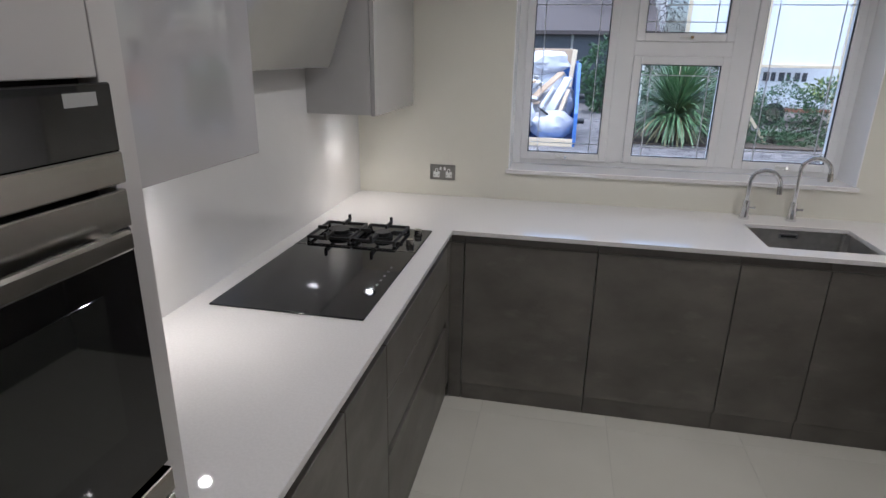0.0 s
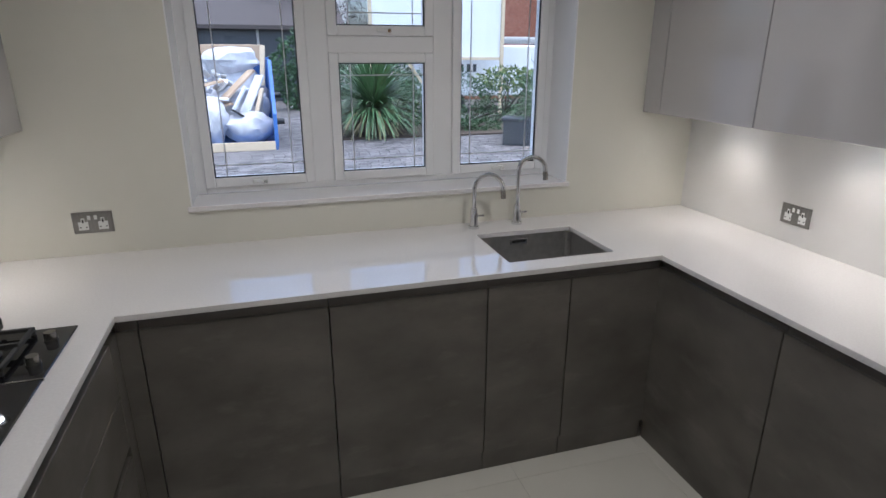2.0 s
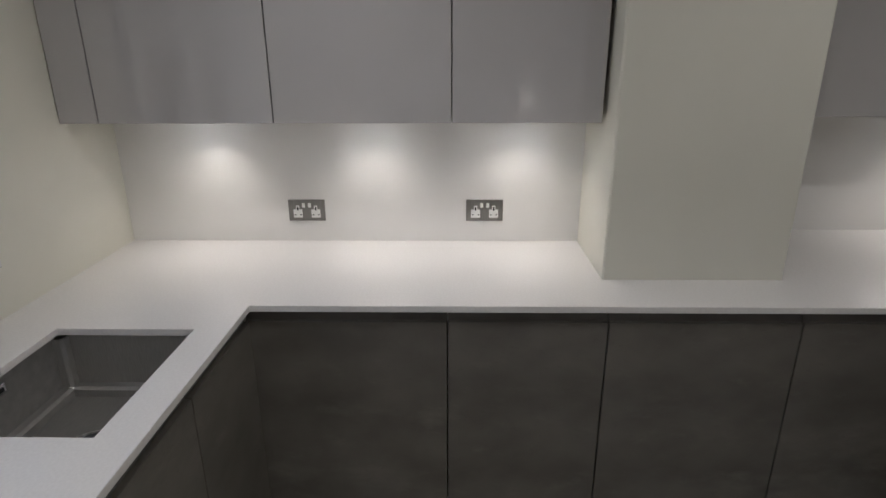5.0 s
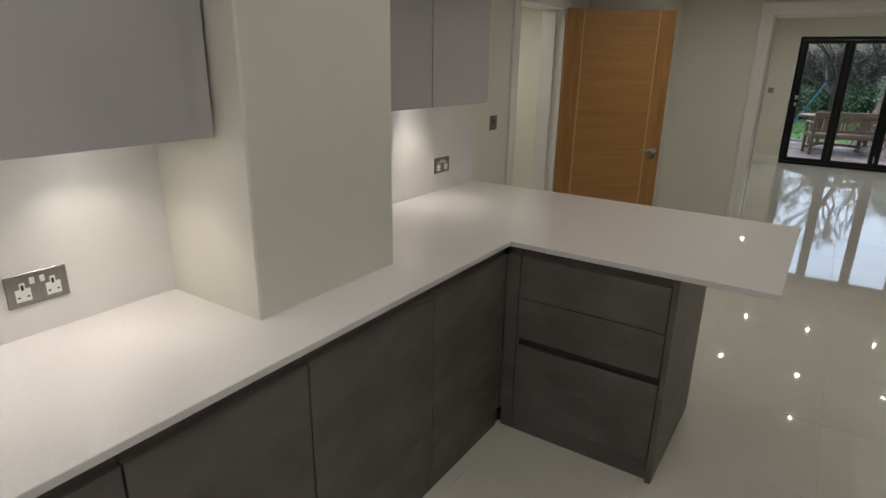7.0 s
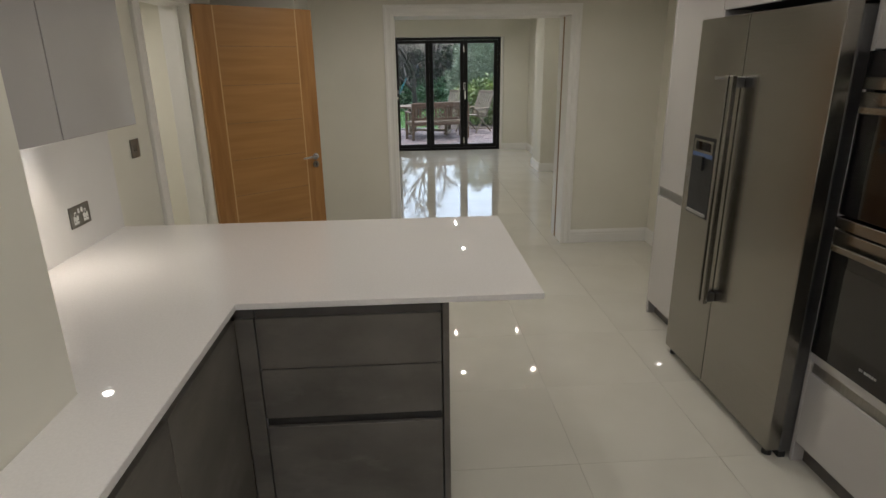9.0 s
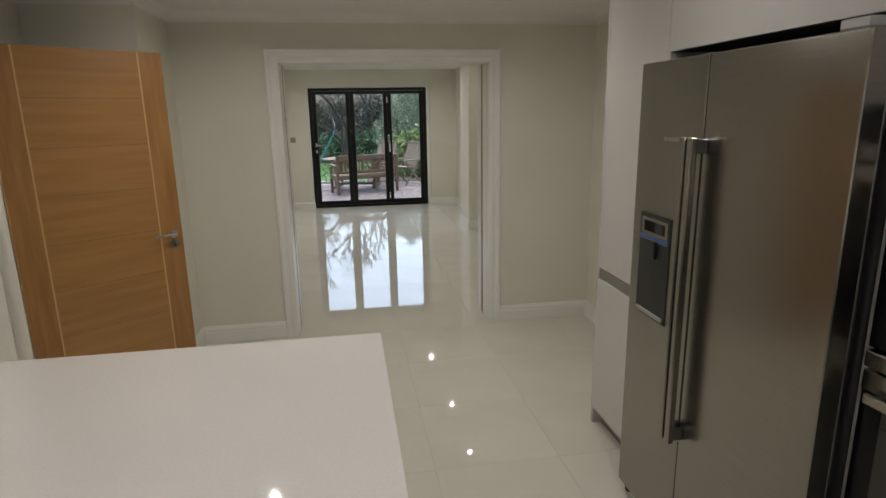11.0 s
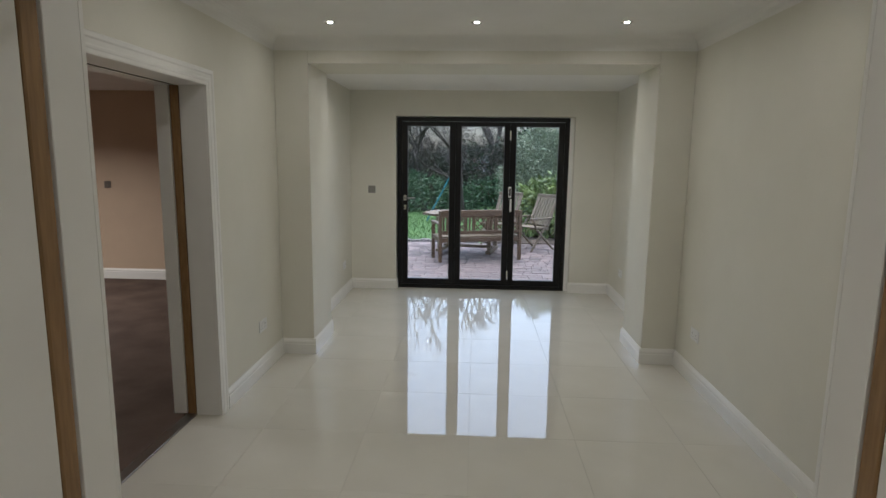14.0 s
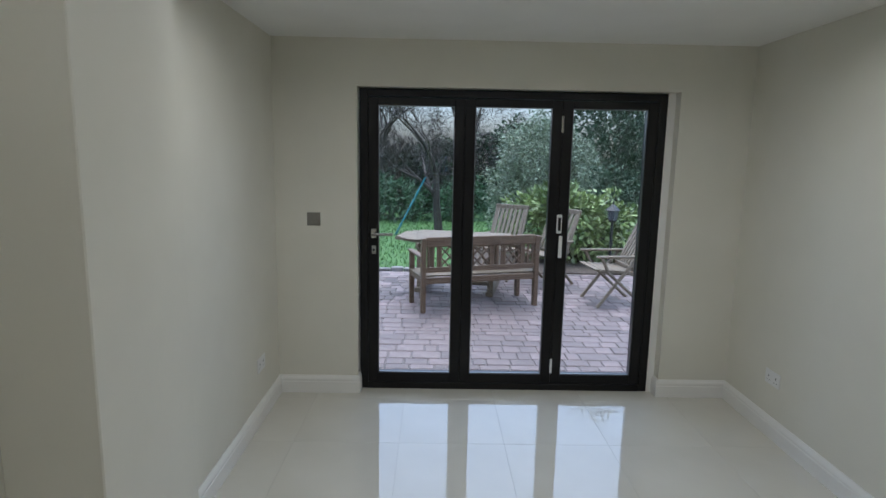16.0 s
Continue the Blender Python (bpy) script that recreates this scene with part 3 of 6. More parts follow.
def base_unit(name, label, fx, n, a0, a1, fronts, axis, depth=0.56, cat="cabinet"):
    """A handleless base unit. axis X: the front runs along x at y = fx and faces -y (n = -1) or +y; axis Y: along y at x = fx. fronts: (z0, z1) pairs."""
    a0, a1 = min(a0, a1), max(a0, a1)
    b = lambda u0, u1, d0, d1, z0, z1: (u0, u1, fx - n * d0, fx - n * d1, z0, z1) if axis == "X" else (fx - n * d0, fx - n * d1, u0, u1, z0, z1)
    mid = (a0 + a1) / 2
    t = thing(name, (mid, fx - n * depth / 2, 0) if axis == "X" else (fx - n * depth / 2, mid, 0), label, cat, "base units")
    part("body", boxes(b(a0, a1, 0.022, depth, DZ0, 0.69)), M_CARC, t)
    part("channel", boxes(b(a0, a1, 0.016, 0.06, 0.80, CH)), M_CHANNEL, t, "dark recessed finger channel")
    part("plinth", boxes(b(a0, a1, 0.016, 0.034, 0, DZ0 - 0.002)), M_DOOR, t)
    for i, (z0, z1) in enumerate(fronts):
        part("drawer_front" if len(fronts) > 1 else "door", boxes(b(a0 + 0.0009, a1 - 0.0009, 0.0, 0.019, z0, z1), bev=0.0012), M_DOOR, t)
        if i and z1 < 0.5:
            part("finger_channel_shade", boxes(b(a0, a1, 0.0192, 0.0215, z1 - 0.02, z1 + 0.045)), M_CHSHADE, t)
    return t


one = [(DZ0, DZ1)]
three = [(0.665, DZ1), (0.475, 0.66), (DZ0, 0.437)]
FW, FL, FR, FP = -0.592, 0.603, 2.662, -2.855
L_DOOR = "dark concrete-effect handleless base cabinet under the white worktop"
for i, (a0, a1) in enumerate(((0.603, 0.668), (0.671, 1.28), (1.283, 1.883), (1.886, 2.24), (2.243, 2.662))):
    base_unit("corner_post" if i == 0 else "base_cabinet", "dark concrete-effect corner filler panel" if i == 0 else (L_DOOR if i < 3 else "narrow dark concrete-effect base cabinet under the sink"), FW, -1, a0, a1, one, "X", 0.05 if i == 0 else 0.53, "panel" if i == 0 else "cabinet")
base_unit("drawer_unit", "dark concrete-effect three-drawer unit under the hob", FL, 1, -0.67, -1.645, three, "Y", 0.60)
base_unit("base_cabinet", "narrow dark concrete-effect base cabinet beside the drawers", FL, 1, -1.648, -2.0, one, "Y", 0.60)
base_unit("base_cabinet", "dark concrete-effect base cabinet beside the oven tower", FL, 1, -2.003, -2.455, one, "Y", 0.60)
base_unit("corner_post", "dark concrete-effect corner filler panel", FL, 1, -0.576, -0.667, one, "Y", 0.05, "panel")
for a0, a1 in ((-0.576, -1.21), (-1.213, -1.71), (-1.713, -2.305), (-2.308, -2.853)):
    base_unit("base_cabinet", L_DOOR, FR, -1, a0, a1, one, "Y", 0.18 if a1 < -1.6 else 0.58)
base_unit("corner_post", "dark concrete-effect corner filler panel", FP, 1, 2.60, 2.662, one, "X", 0.05, "panel")
base_unit("drawer_unit", "dark concrete-effect three-drawer unit in the peninsula", FP, 1, 1.99, 2.597, three, "X", 0.56)
solo("end_panel", boxes((1.965, 1.987, -3.52, -2.85, 0.0, CH), bev=0.001), M_DOOR, "dark concrete-effect end panel of the peninsula", "panel")
solo("back_panel", boxes((1.987, 3.445, -3.54, -3.52, 0.0, CH), bev=0.001), M_DOOR, "dark concrete-effect back panel of the peninsula", "panel")

# ---- worktops ----
SX0, SX1, SY0, SY1 = 2.008, 2.486, -0.502, -0.112
TOP = 0.91
wt = thing("worktop", (1.6, -0.3, CH), "white quartz worktop running round the kitchen", "worktop")
bw = 0.0015
part("slab", solid([(XL, SX0, -0.604, YW), (SX1, XR, -0.604, YW), (SX0, SX1, -0.604, SY0), (SX0, SX1, SY1, YW), (XL, 0.612, -2.455, -0.604), (2.645, XR, PY1, -0.604),
                    (2.645, 2.866, PY0, PY1), (2.645, XR2, -2.838, PY0), (1.652, XR2, -3.85, -2.838)], "Z", CH, TOP, 0.0012), M_QUARTZ, wt)

# ---- sink and taps ----
sk = thing("sink", (2.25, -0.31, 0.70), "rectangular undermounted stainless steel sink", "sink")
x0, x1, y0, y1, zb = SX0 - 0.004, SX1 + 0.004, SY0 - 0.004, SY1 + 0.004, 0.705
bm = boxes((x0, x1, y0, y1, zb, CH - 0.001))
top = max(bm.faces, key=lambda f: f.calc_center_median().z)
bmesh.ops.delete(bm, geom=[top], context="FACES_ONLY")
bmesh.ops.bevel(bm, geom=[e for e in bm.edges if not e.is_boundary], offset=0.03, segments=5, affect="EDGES")
bmesh.ops.reverse_faces(bm, faces=bm.faces[:])
part("bowl", bm, M_SINK, sk, smooth=True)
ov = part("overflow", boxes((2.18, 2.27, y1 - 0.007, y1 - 0.002, 0.845, 0.872), bev=0.002), M_CHROME, sk, "slotted chrome overflow cover")
part("slot", boxes((2.19, 2.26, y1 - 0.009, y1 - 0.006, 0.853, 0.864)), M_BLACK, ov)
dr = part("drain", cyl((2.25, -0.31, zb + 0.001), 0.05, 0.004, seg=28), M_CHROME, sk)
part("strainer", cyl((2.25, -0.31, zb + 0.004), 0.03, 0.006, seg=20), M_STEELD, dr)


def tap(bx, by, h, reach, label):
    t = thing("tap", (bx, by, TOP), label, "tap", "sink taps")
    ux, uy = 0.975, -0.22
    part("base", merge(cyl((bx, by, TOP), 0.026, 0.012, seg=28), cyl((bx, by, TOP + 0.012), 0.021, 0.085, seg=28, r2=0.017)), M_CHROME, t, smooth=True)
    r = reach / 2
    pts = [(bx, by, TOP + 0.09), (bx, by, TOP + h - r)]
    pts += [(bx + ux * r * (1 - math.cos(a)), by + uy * r * (1 - math.cos(a)), TOP + h - r + r * math.sin(a)) for a in [math.pi * k / 16 for k in range(1, 16)]]
    ex, ey = bx + ux * reach, by + uy * reach
    pts += [(ex, ey, TOP + h - r), (ex + 0.004, ey, TOP + h - r - 0.035)]
    part("spout", tube(pts, 0.0108, 14), M_CHROME, t, smooth=True)
    part("nozzle", tube([(ex, ey, TOP + h - r - 0.005), (ex + 0.004, ey, TOP + h - r - 0.045)], 0.0122, 14), M_STEEL, t, "brushed spray nozzle", smooth=True)
    lv = part("lever", tube([(bx + 0.016, by - 0.01, TOP + 0.06), (bx + 0.034, by - 0.02, TOP + 0.064)], 0.005, 10), M_CHROME, t, smooth=True)
    part("knob", tube([(bx + 0.032, by - 0.019, TOP + 0.0635), (bx + 0.041, by - 0.024, TOP + 0.065)], 0.0065, 10), M_CHROME, lv, smooth=True)
    return t


tap(2.035, -0.008, 0.255, 0.135, "small polished chrome swan-neck tap behind the sink")
tap(2.262, 0.004, 0.325, 0.128, "tall polished chrome swan-neck mixer tap behind the sink")

# ---- hob ----
hob = thing("induction_hob", (0.26, -1.29, TOP), "black glass induction hob set on the white worktop", "hob")
part("glass", boxes((0.0, 0.525, -1.625, -0.972, TOP, TOP + 0.006), bev=0.002), M_BLACKG, hob)
part("edge_trim", boxes((-0.002, 0.527, -0.972, -0.966, TOP, TOP + 0.0075)), M_STEEL, hob)
for k in range(6):
    part("touch_mark", boxes((0.476, 0.484, -1.40 + k * 0.045, -1.385 + k * 0.045, TOP + 0.0058, TOP + 0.0063)), M_MARK, hob)
gas = thing("gas_hob", (0.26, -0.81, TOP), "black glass domino gas hob with iron pan supports", "hob")
part("glass", boxes((0.0, 0.525, -0.966, -0.648, TOP, TOP + 0.006), bev=0.002), M_BLACKG, gas)
for bx, r in ((0.135, 0.05), (0.335, 0.036)):
    bn = part("burner", merge(cyl((bx, -0.805, TOP + 0.006), r * 1.2, 0.010, seg=28), cyl((bx, -0.805, TOP + 0.016), r * 0.85, 0.010, seg=28)), M_BLACK, gas, smooth=True)
    part("burner_cap", cyl((bx, -0.805, TOP + 0.026), r, 0.008, seg=28), M_IRON, bn, smooth=True)
zs = TOP + 0.030
for s0, s1 in ((0.03, 0.225), (0.235, 0.425)):
    bs = [(s0, s1, -0.93, -0.918, zs - 0.012, zs), (s0, s1, -0.692, -0.680, zs - 0.012, zs), (s0, s0 + 0.012, -0.93, -0.68, zs - 0.012, zs), (s1 - 0.012, s1, -0.93, -0.68, zs - 0.012, zs)]
    mx = (s0 + s1) / 2
    bs += [(mx - 0.006, mx + 0.006, -0.96, -0.868, zs - 0.006, zs + 0.012), (mx - 0.006, mx + 0.006, -0.742, -0.652, zs - 0.006, zs + 0.012), (s0, mx - 0.05, -0.811, -0.799, zs - 0.006, zs + 0.010), (mx + 0.05, s1, -0.811, -0.799, zs - 0.006, zs + 0.010)]
    bs += [(cx, cx + 0.012, cy, cy + 0.012, TOP + 0.006, zs - 0.01) for cx in (s0, s1 - 0.012) for cy in (-0.93, -0.692)]
    bs += [(mx - 0.006, mx + 0.006, -0.965, -0.952, zs - 0.004, zs + 0.028), (mx - 0.006, mx + 0.006, -0.662, -0.650, zs - 0.004, zs + 0.028)]
    part("pan_support", boxes(*bs, bev=0.002), M_IRON, gas)
for ky in (-0.88, -0.735):
    part("knob", merge(cyl((0.478, ky, TOP + 0.006), 0.019, 0.004, seg=24), cyl((0.478, ky, TOP + 0.010), 0.017, 0.022, seg=24, r2=0.0155)), M_STEEL, gas, "brushed steel knob", smooth=True)


# ---- wall cabinets ----
def wall_cab(face, n, y0, y1, z0, z1, depth, label, group, material=None, filler=False):
    y0, y1 = min(y0, y1), max(y0, y1)
    t = thing("wall_filler" if filler else "wall_cabinet", (face - n * depth / 2, (y0 + y1) / 2, z0), label, "panel" if filler else "cabinet", group)
    part("body", boxes((face - n * 0.022, face - n * depth, y0, y1, z0 + 0.004, z1)), M_GLOSS if filler else M_CARC, t)
    part("door", boxes((face, face - n * 0.02, y0 + 0.0012, y1 - 0.0012, z0, z1), bev=0.0012), material or M_GLOSS, t)
    return t


WZ = 1.42
LG = "glossy grey lacquered wall cabinet above the worktop"
wall_cab(2.97, -1, YW - 0.002, -0.048, WZ, 2.16, 0.30, "grey lacquered filler panel beside the wall cabinet", "wall cabinets", filler=True)
for a, b in ((-0.05, -0.633), (-0.635, -1.222), (-1.224, -1.715)):
    wall_cab(2.97, -1, a, b, WZ, 2.16, 0.315, LG, "wall cabinets")
for a, b in ((-2.345, -2.955), (-2.959, -3.46)):
    wall_cab(3.13, -1, a, b, WZ, 2.16, 0.31, LG, "wall cabinets")
wall_cab(0.25, 1, YW - 0.002, -0.615, WZ, 2.16, 0.328, "glossy grey lacquered wall cabinet beside the hood", "wall cabinets")
wall_cab(0.245, 1, -1.662, -2.452, WZ, 2.16, 0.323, "glossy pale grey lacquered wall cabinet beside the oven tower", "wall cabinets")
solo("cornice_panel", boxes((2.965, XR, -1.715, YW, 2.16, KC), (3.125, XR2, -3.46, -2.342, 2.16, KC), (XL, 0.25, -0.615, YW, 2.16, KC), (XL, 0.245, -2.452, -1.662, 2.16, KC), bev=0.001), M_CEIL, "white boxed infill above the wall cabinets", "panel", kind="structure")

# cooker hood with a leaning glass front
hd = thing("cooker_hood", (0.05, -1.14, 1.63), "dark leaning cooker hood on the wall above the hob", "hood")
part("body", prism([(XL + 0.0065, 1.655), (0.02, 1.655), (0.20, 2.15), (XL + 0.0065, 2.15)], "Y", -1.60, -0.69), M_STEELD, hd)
part("front_panel", prism([(0.03, 1.63), (0.05, 1.628), (0.245, 2.16), (0.225, 2.165)], "Y", -1.65, -0.64), M_HOODG, hd, "smooth grey glass front panel")
part("control_strip", boxes((0.02, 0.028, -1.25, -1.02, 1.648, 1.654)), M_BLACK, hd)

# ---- tall units ----
TF = 0.50
oven_t = thing("oven_tower", (0.2, -2.79, 0), "tall pale lacquered oven housing", "cabinet", "tall units")
part("side_panel", boxes((XL, TF, -2.505, -2.457, 0, 2.16), bev=0.001), M_GLOSSW, oven_t)
part("side_panel", boxes((XL, TF, -3.0925, -3.079, 0, 2.16), bev=0.001), M_GLOSSW, oven_t)
part("body", boxes((XL, TF - 0.03, -3.079, -2.505, 0.1, 2.16)), M_DARK, oven_t)
part("plinth", boxes((TF - 0.07, TF - 0.05, -3.09, -2.457, 0, 0.1)), M_CHANNEL, oven_t)
part("lower_door", boxes((TF - 0.019, TF, -3.078, -2.507, 0.1, 0.425), bev=0.0015), M_GLOSSW, oven_t)
part("channel", boxes((TF - 0.025, TF - 0.012, -3.079, -2.505, 0.425, 0.475)), M_NICKEL, oven_t, "brushed metal finger channel")
part("shelf_rail", boxes((TF - 0.019, TF, -3.078, -2.507, 0.475, 0.515), bev=0.0015), M_GLOSSW, oven_t)
part("upper_door", boxes((TF - 0.019, TF, -3.078, -2.507, 1.655, 2.16), bev=0.0015), M_GLOSSW, oven_t)


M_OVENW = mat("oven_window", (0.014, 0.015, 0.014), None, 5, 0.03, spec=0.7)


def oven(z0, z1, panel, label):
    """A built-in oven: glass door, control panel on top, bar handle."""
    y0, y1 = -3.076, -2.508
    o = thing("oven", (TF, (y0 + y1) / 2, z0), label, "oven", "built-in ovens")
    dz = z1 - panel
    dr = part("door", boxes((TF - 0.02, TF + 0.016, y0, y1, z0, dz - 0.055), bev=0.003), M_BLACKG, o)
    part("door_window", boxes((TF + 0.0155, TF + 0.0175, y0 + 0.07, y1 - 0.07, z0 + 0.10, dz - 0.13)), M_OVENW, dr, "dark oven window")
    part("door_trim", boxes((TF - 0.02, TF + 0.018, y0, y1, dz - 0.055, dz - 0.004), bev=0.002), M_STEEL, dr, "brushed steel door trim")
    part("handle", merge(boxes((TF + 0.034, TF + 0.048, y0 + 0.035, y1 - 0.035, dz - 0.075, dz - 0.048), bev=0.004), boxes((TF + 0.016, TF + 0.04, y0 + 0.05, y0 + 0.07, dz - 0.07, dz - 0.052), (TF + 0.016, TF + 0.04, y1 - 0.07, y1 - 0.05, dz - 0.07, dz - 0.052))), M_STEEL, dr, "brushed steel bar handle")
    part("control_panel", boxes((TF - 0.02, TF + 0.018, y0, y1, dz + 0.045, z1), bev=0.002), M_BLACKG, o)
    part("control_trim", boxes((TF - 0.02, TF + 0.020, y0, y1, dz + 0.004, dz + 0.045), bev=0.002), M_STEEL, o, "brushed steel panel trim")
    part("knob", cyl((TF + 0.02, (y0 + y1) / 2, dz + 0.026), 0.021, 0.022, "X", 28), M_STEEL, o, smooth=True)
    part("display", boxes((TF + 0.0178, TF + 0.0188, -2.585, -2.535, z1 - 0.026, z1 - 0.010)), M_GREYP, o)
    mark = [(TF + 0.0165, TF + 0.0172, -2.83 + k * 0.0115, -2.83 + k * 0.0115 + (0.004 if k == 1 else 0.0085), z0 + 0.054, z0 + 0.064) for k in range(7)]
    part("maker_mark", boxes(*mark), M_GREYP, dr, "small pale maker's mark")
    return o


oven(0.52, 1.075, 0.045, "built-in black glass single oven with steel handle")
oven(1.085, 1.65, 0.13, "built-in black glass upper oven with steel handle")

fr = thing("fridge_freezer", (0.25, -3.62, 0), "wide two-door brushed steel fridge freezer between tall units", "fridge")
FX = 0.612
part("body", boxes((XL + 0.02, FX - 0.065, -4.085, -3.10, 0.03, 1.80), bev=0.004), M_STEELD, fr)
for y0, y1, nm in ((-4.085, -3.668, "freezer_door"), (-3.662, -3.092, "fridge_door")):
    dd = part(nm, boxes((FX - 0.06, FX, y0, y1, 0.045, 1.815), bev=0.008, seg=3), M_STEEL, fr, smooth=True)
    hy = y1 - 0.019 if nm == "freezer_door" else y0 + 0.015
    part("handle", boxes((FX + 0.035, FX + 0.06, hy - 0.013, hy + 0.013, 0.49, 1.56), bev=0.004), M_STEEL, dd, "long brushed steel bar handle")
    for hz in (0.50, 1.51):
        part("handle_mount", boxes((FX, FX + 0.04, hy - 0.011, hy + 0.011, hz, hz + 0.045), bev=0.003), M_STEELD, dd)
    if nm == "freezer_door":
        dp = part("dispenser", boxes((FX - 0.001, FX + 0.004, -4.02, -3.805, 0.865, 1.265), bev=0.002), M_BLACK, dd, "black ice and water dispenser")
        part("dispenser_screen", boxes((FX + 0.003, FX + 0.006, -4.005, -3.82, 1.185, 1.25), bev=0.001), M_STEEL, dp)
        part("dispenser_keys", boxes((FX + 0.0055, FX + 0.007, -3.985, -3.84, 1.198, 1.238)), M_BLACKG, dp)
        part("spout", boxes((FX + 0.004, FX + 0.018, -3.94, -3.885, 1.10, 1.17), bev=0.003), M_BLACK, dp)
        part("film_strip", boxes((FX + 0.0065, FX + 0.0072, -4.01, -3.815, 1.165, 1.185)), M_FILM, dp, "blue protective film strip")
        part("maker_mark", merge(cyl((FX + 0.0002, -3.885, 1.545), 0.009, 0.001, "X", 18), boxes(*[(FX + 0.0002, FX + 0.0012, -3.868 + k * 0.0145, -3.868 + k * 0.0145 + 0.011, 1.539, 1.551) for k in range(5)])), M_MARKF, dd, "small pale maker's mark")
        part("drip_tray", boxes((FX + 0.003, FX + 0.012, -4.005, -3.82, 0.875, 0.89), bev=0.002), M_GREYP, dp)
part("hinge_cover", boxes((FX - 0.13, FX - 0.005, -3.19, -3.105, 1.815, 1.84), bev=0.004), M_GREYP, fr)
part("kickplate", boxes((FX - 0.10, FX - 0.07, -4.08, -3.105, 0.0, 0.045)), M_BLACK, fr)
for yy in (-4.05, -3.14):
    part("foot", cyl((FX - 0.04, yy, 0), 0.02, 0.045, seg=16), M_BLACK, fr)
over = thing("bridge_cabinet", (0.2, -3.62, 1.85), "pale lacquered cabinet above the fridge freezer", "cabinet", "tall units")
part("body", boxes((XL, TF - 0.02, -4.10, -3.094, 1.86, 2.16)), M_DARK, over)
part("door", boxes((TF - 0.02, TF, -4.10, -3.094, 1.86, 2.16), bev=0.0015), M_GLOSSW, over)
lard = thing("larder_unit", (0.2, -4.37, 0), "tall pale lacquered larder cabinet with a metal finger strip", "cabinet", "tall units")
part("body", boxes((XL, TF - 0.022, -4.62, -4.105, 0.1, 2.16)), M_CARC, lard)
part("side_panel", boxes((XL, TF, -4.645, -4.622, 0, 2.16), bev=0.001), M_GLOSSW, lard)
part("side_panel", boxes((XL, TF, -4.104, -4.088, 0, 1.858)), M_GLOSSW, lard)
part("side_panel", boxes((XL, TF, -3.097, -3.0935, 0, 1.858)), M_GLOSSW, lard)
part("plinth", boxes((TF - 0.07, TF - 0.05, -4.62, -4.105, 0, 0.1)), M_CHANNEL, lard)
part("lower_door", boxes((TF - 0.019, TF, -4.62, -4.107, 0.09, 0.815), bev=0.0015), M_GLOSSW, lard)
part("finger_strip", boxes((TF - 0.03, TF - 0.004, -4.62, -4.107, 0.818, 0.868), bev=0.002), M_NICKEL, lard, "brushed metal finger strip")
part("upper_door", boxes((TF - 0.019, TF, -4.62, -4.107, 0.871, 2.16), bev=0.0015), M_GLOSSW, lard)
solo("bulkhead_panel", boxes((XL, TF, -4.645, -2.457, 2.16, KC)), M_CEIL, "white boxed bulkhead above the tall units", "panel", kind="structure")


# ---- splashbacks ----
solo("splashback", boxes((XL, XL + 0.006, -2.455, YW, TOP, 1.66)), M_SPLASH, "white glossy splashback behind the hob", "splashback", "splashbacks")
solo("splashback", boxes((XR - 0.006, XR, PY1, YW, TOP, WZ + 0.003)), M_SPLASH, "white glossy splashback under the wall cabinets", "splashback", "splashbacks")
solo("splashback", boxes((XR2 - 0.006, XR2, -3.85, PY0, TOP, WZ + 0.003)), M_SPLASH, "white glossy splashback behind the peninsula", "splashback", "splashbacks")


# ---- sockets and switches ----
def plate(at, normal, w, h, kind, label, material):
    """A face plate centred at a point on a wall; normal is one of +x, -x, +y, -y."""
    t = thing({"double": "double_socket", "single": "single_socket", "switch": "light_switch"}[kind], at, label, "socket" if kind != "switch" else "switch", "wall plates")
    nx, ny = normal
    tx, ty = -ny, nx
    def bx(u0, u1, z0, z1, d0, d1):
        c = [(at[0] + tx * u + nx * d, at[1] + ty * u + ny * d) for u in (u0, u1) for d in (d0, d1)]
        return (min(p[0] for p in c), max(p[0] for p in c), min(p[1] for p in c), max(p[1] for p in c), at[2] + z0, at[2] + z1)
    pl = part("plate", boxes(bx(-w / 2, w / 2, -h / 2, h / 2, 0.0005, 0.006), bev=0.0015), material, t)
    if kind == "switch":
        for u in (-0.012, 0.012):
            part("rocker", boxes(bx(u - 0.009, u + 0.009, -0.014, 0.014, 0.006, 0.009), bev=0.001), material, t)
    else:
        for u in ((-0.036, 0.036) if kind == "double" else (0,)):
            ins = part("outlet", boxes(bx(u - 0.018, u + 0.018, -0.03, 0.004, 0.006, 0.0068), bx(u - 0.007, u + 0.007, 0.004, 0.02, 0.006, 0.0068), bev=0.0006), M_WHITEP, t, "white socket insert")
            part("pin_holes", boxes(bx(u - 0.003, u + 0.003, 0.0, 0.014, 0.0066, 0.0072), bx(u - 0.014, u - 0.008, -0.02, -0.016, 0.0066, 0.0072), bx(u + 0.008, u + 0.014, -0.02, -0.016, 0.0066, 0.0072)), M_BLACK, ins)
        for u in ((-0.012, 0.012) if kind == "double" else (0.02,)):
            part("rocker", boxes(bx(u - 0.006, u + 0.006, 0.012, 0.03, 0.006, 0.009), bev=0.001), M_WHITEP if kind == "double" else material, t)
    return t


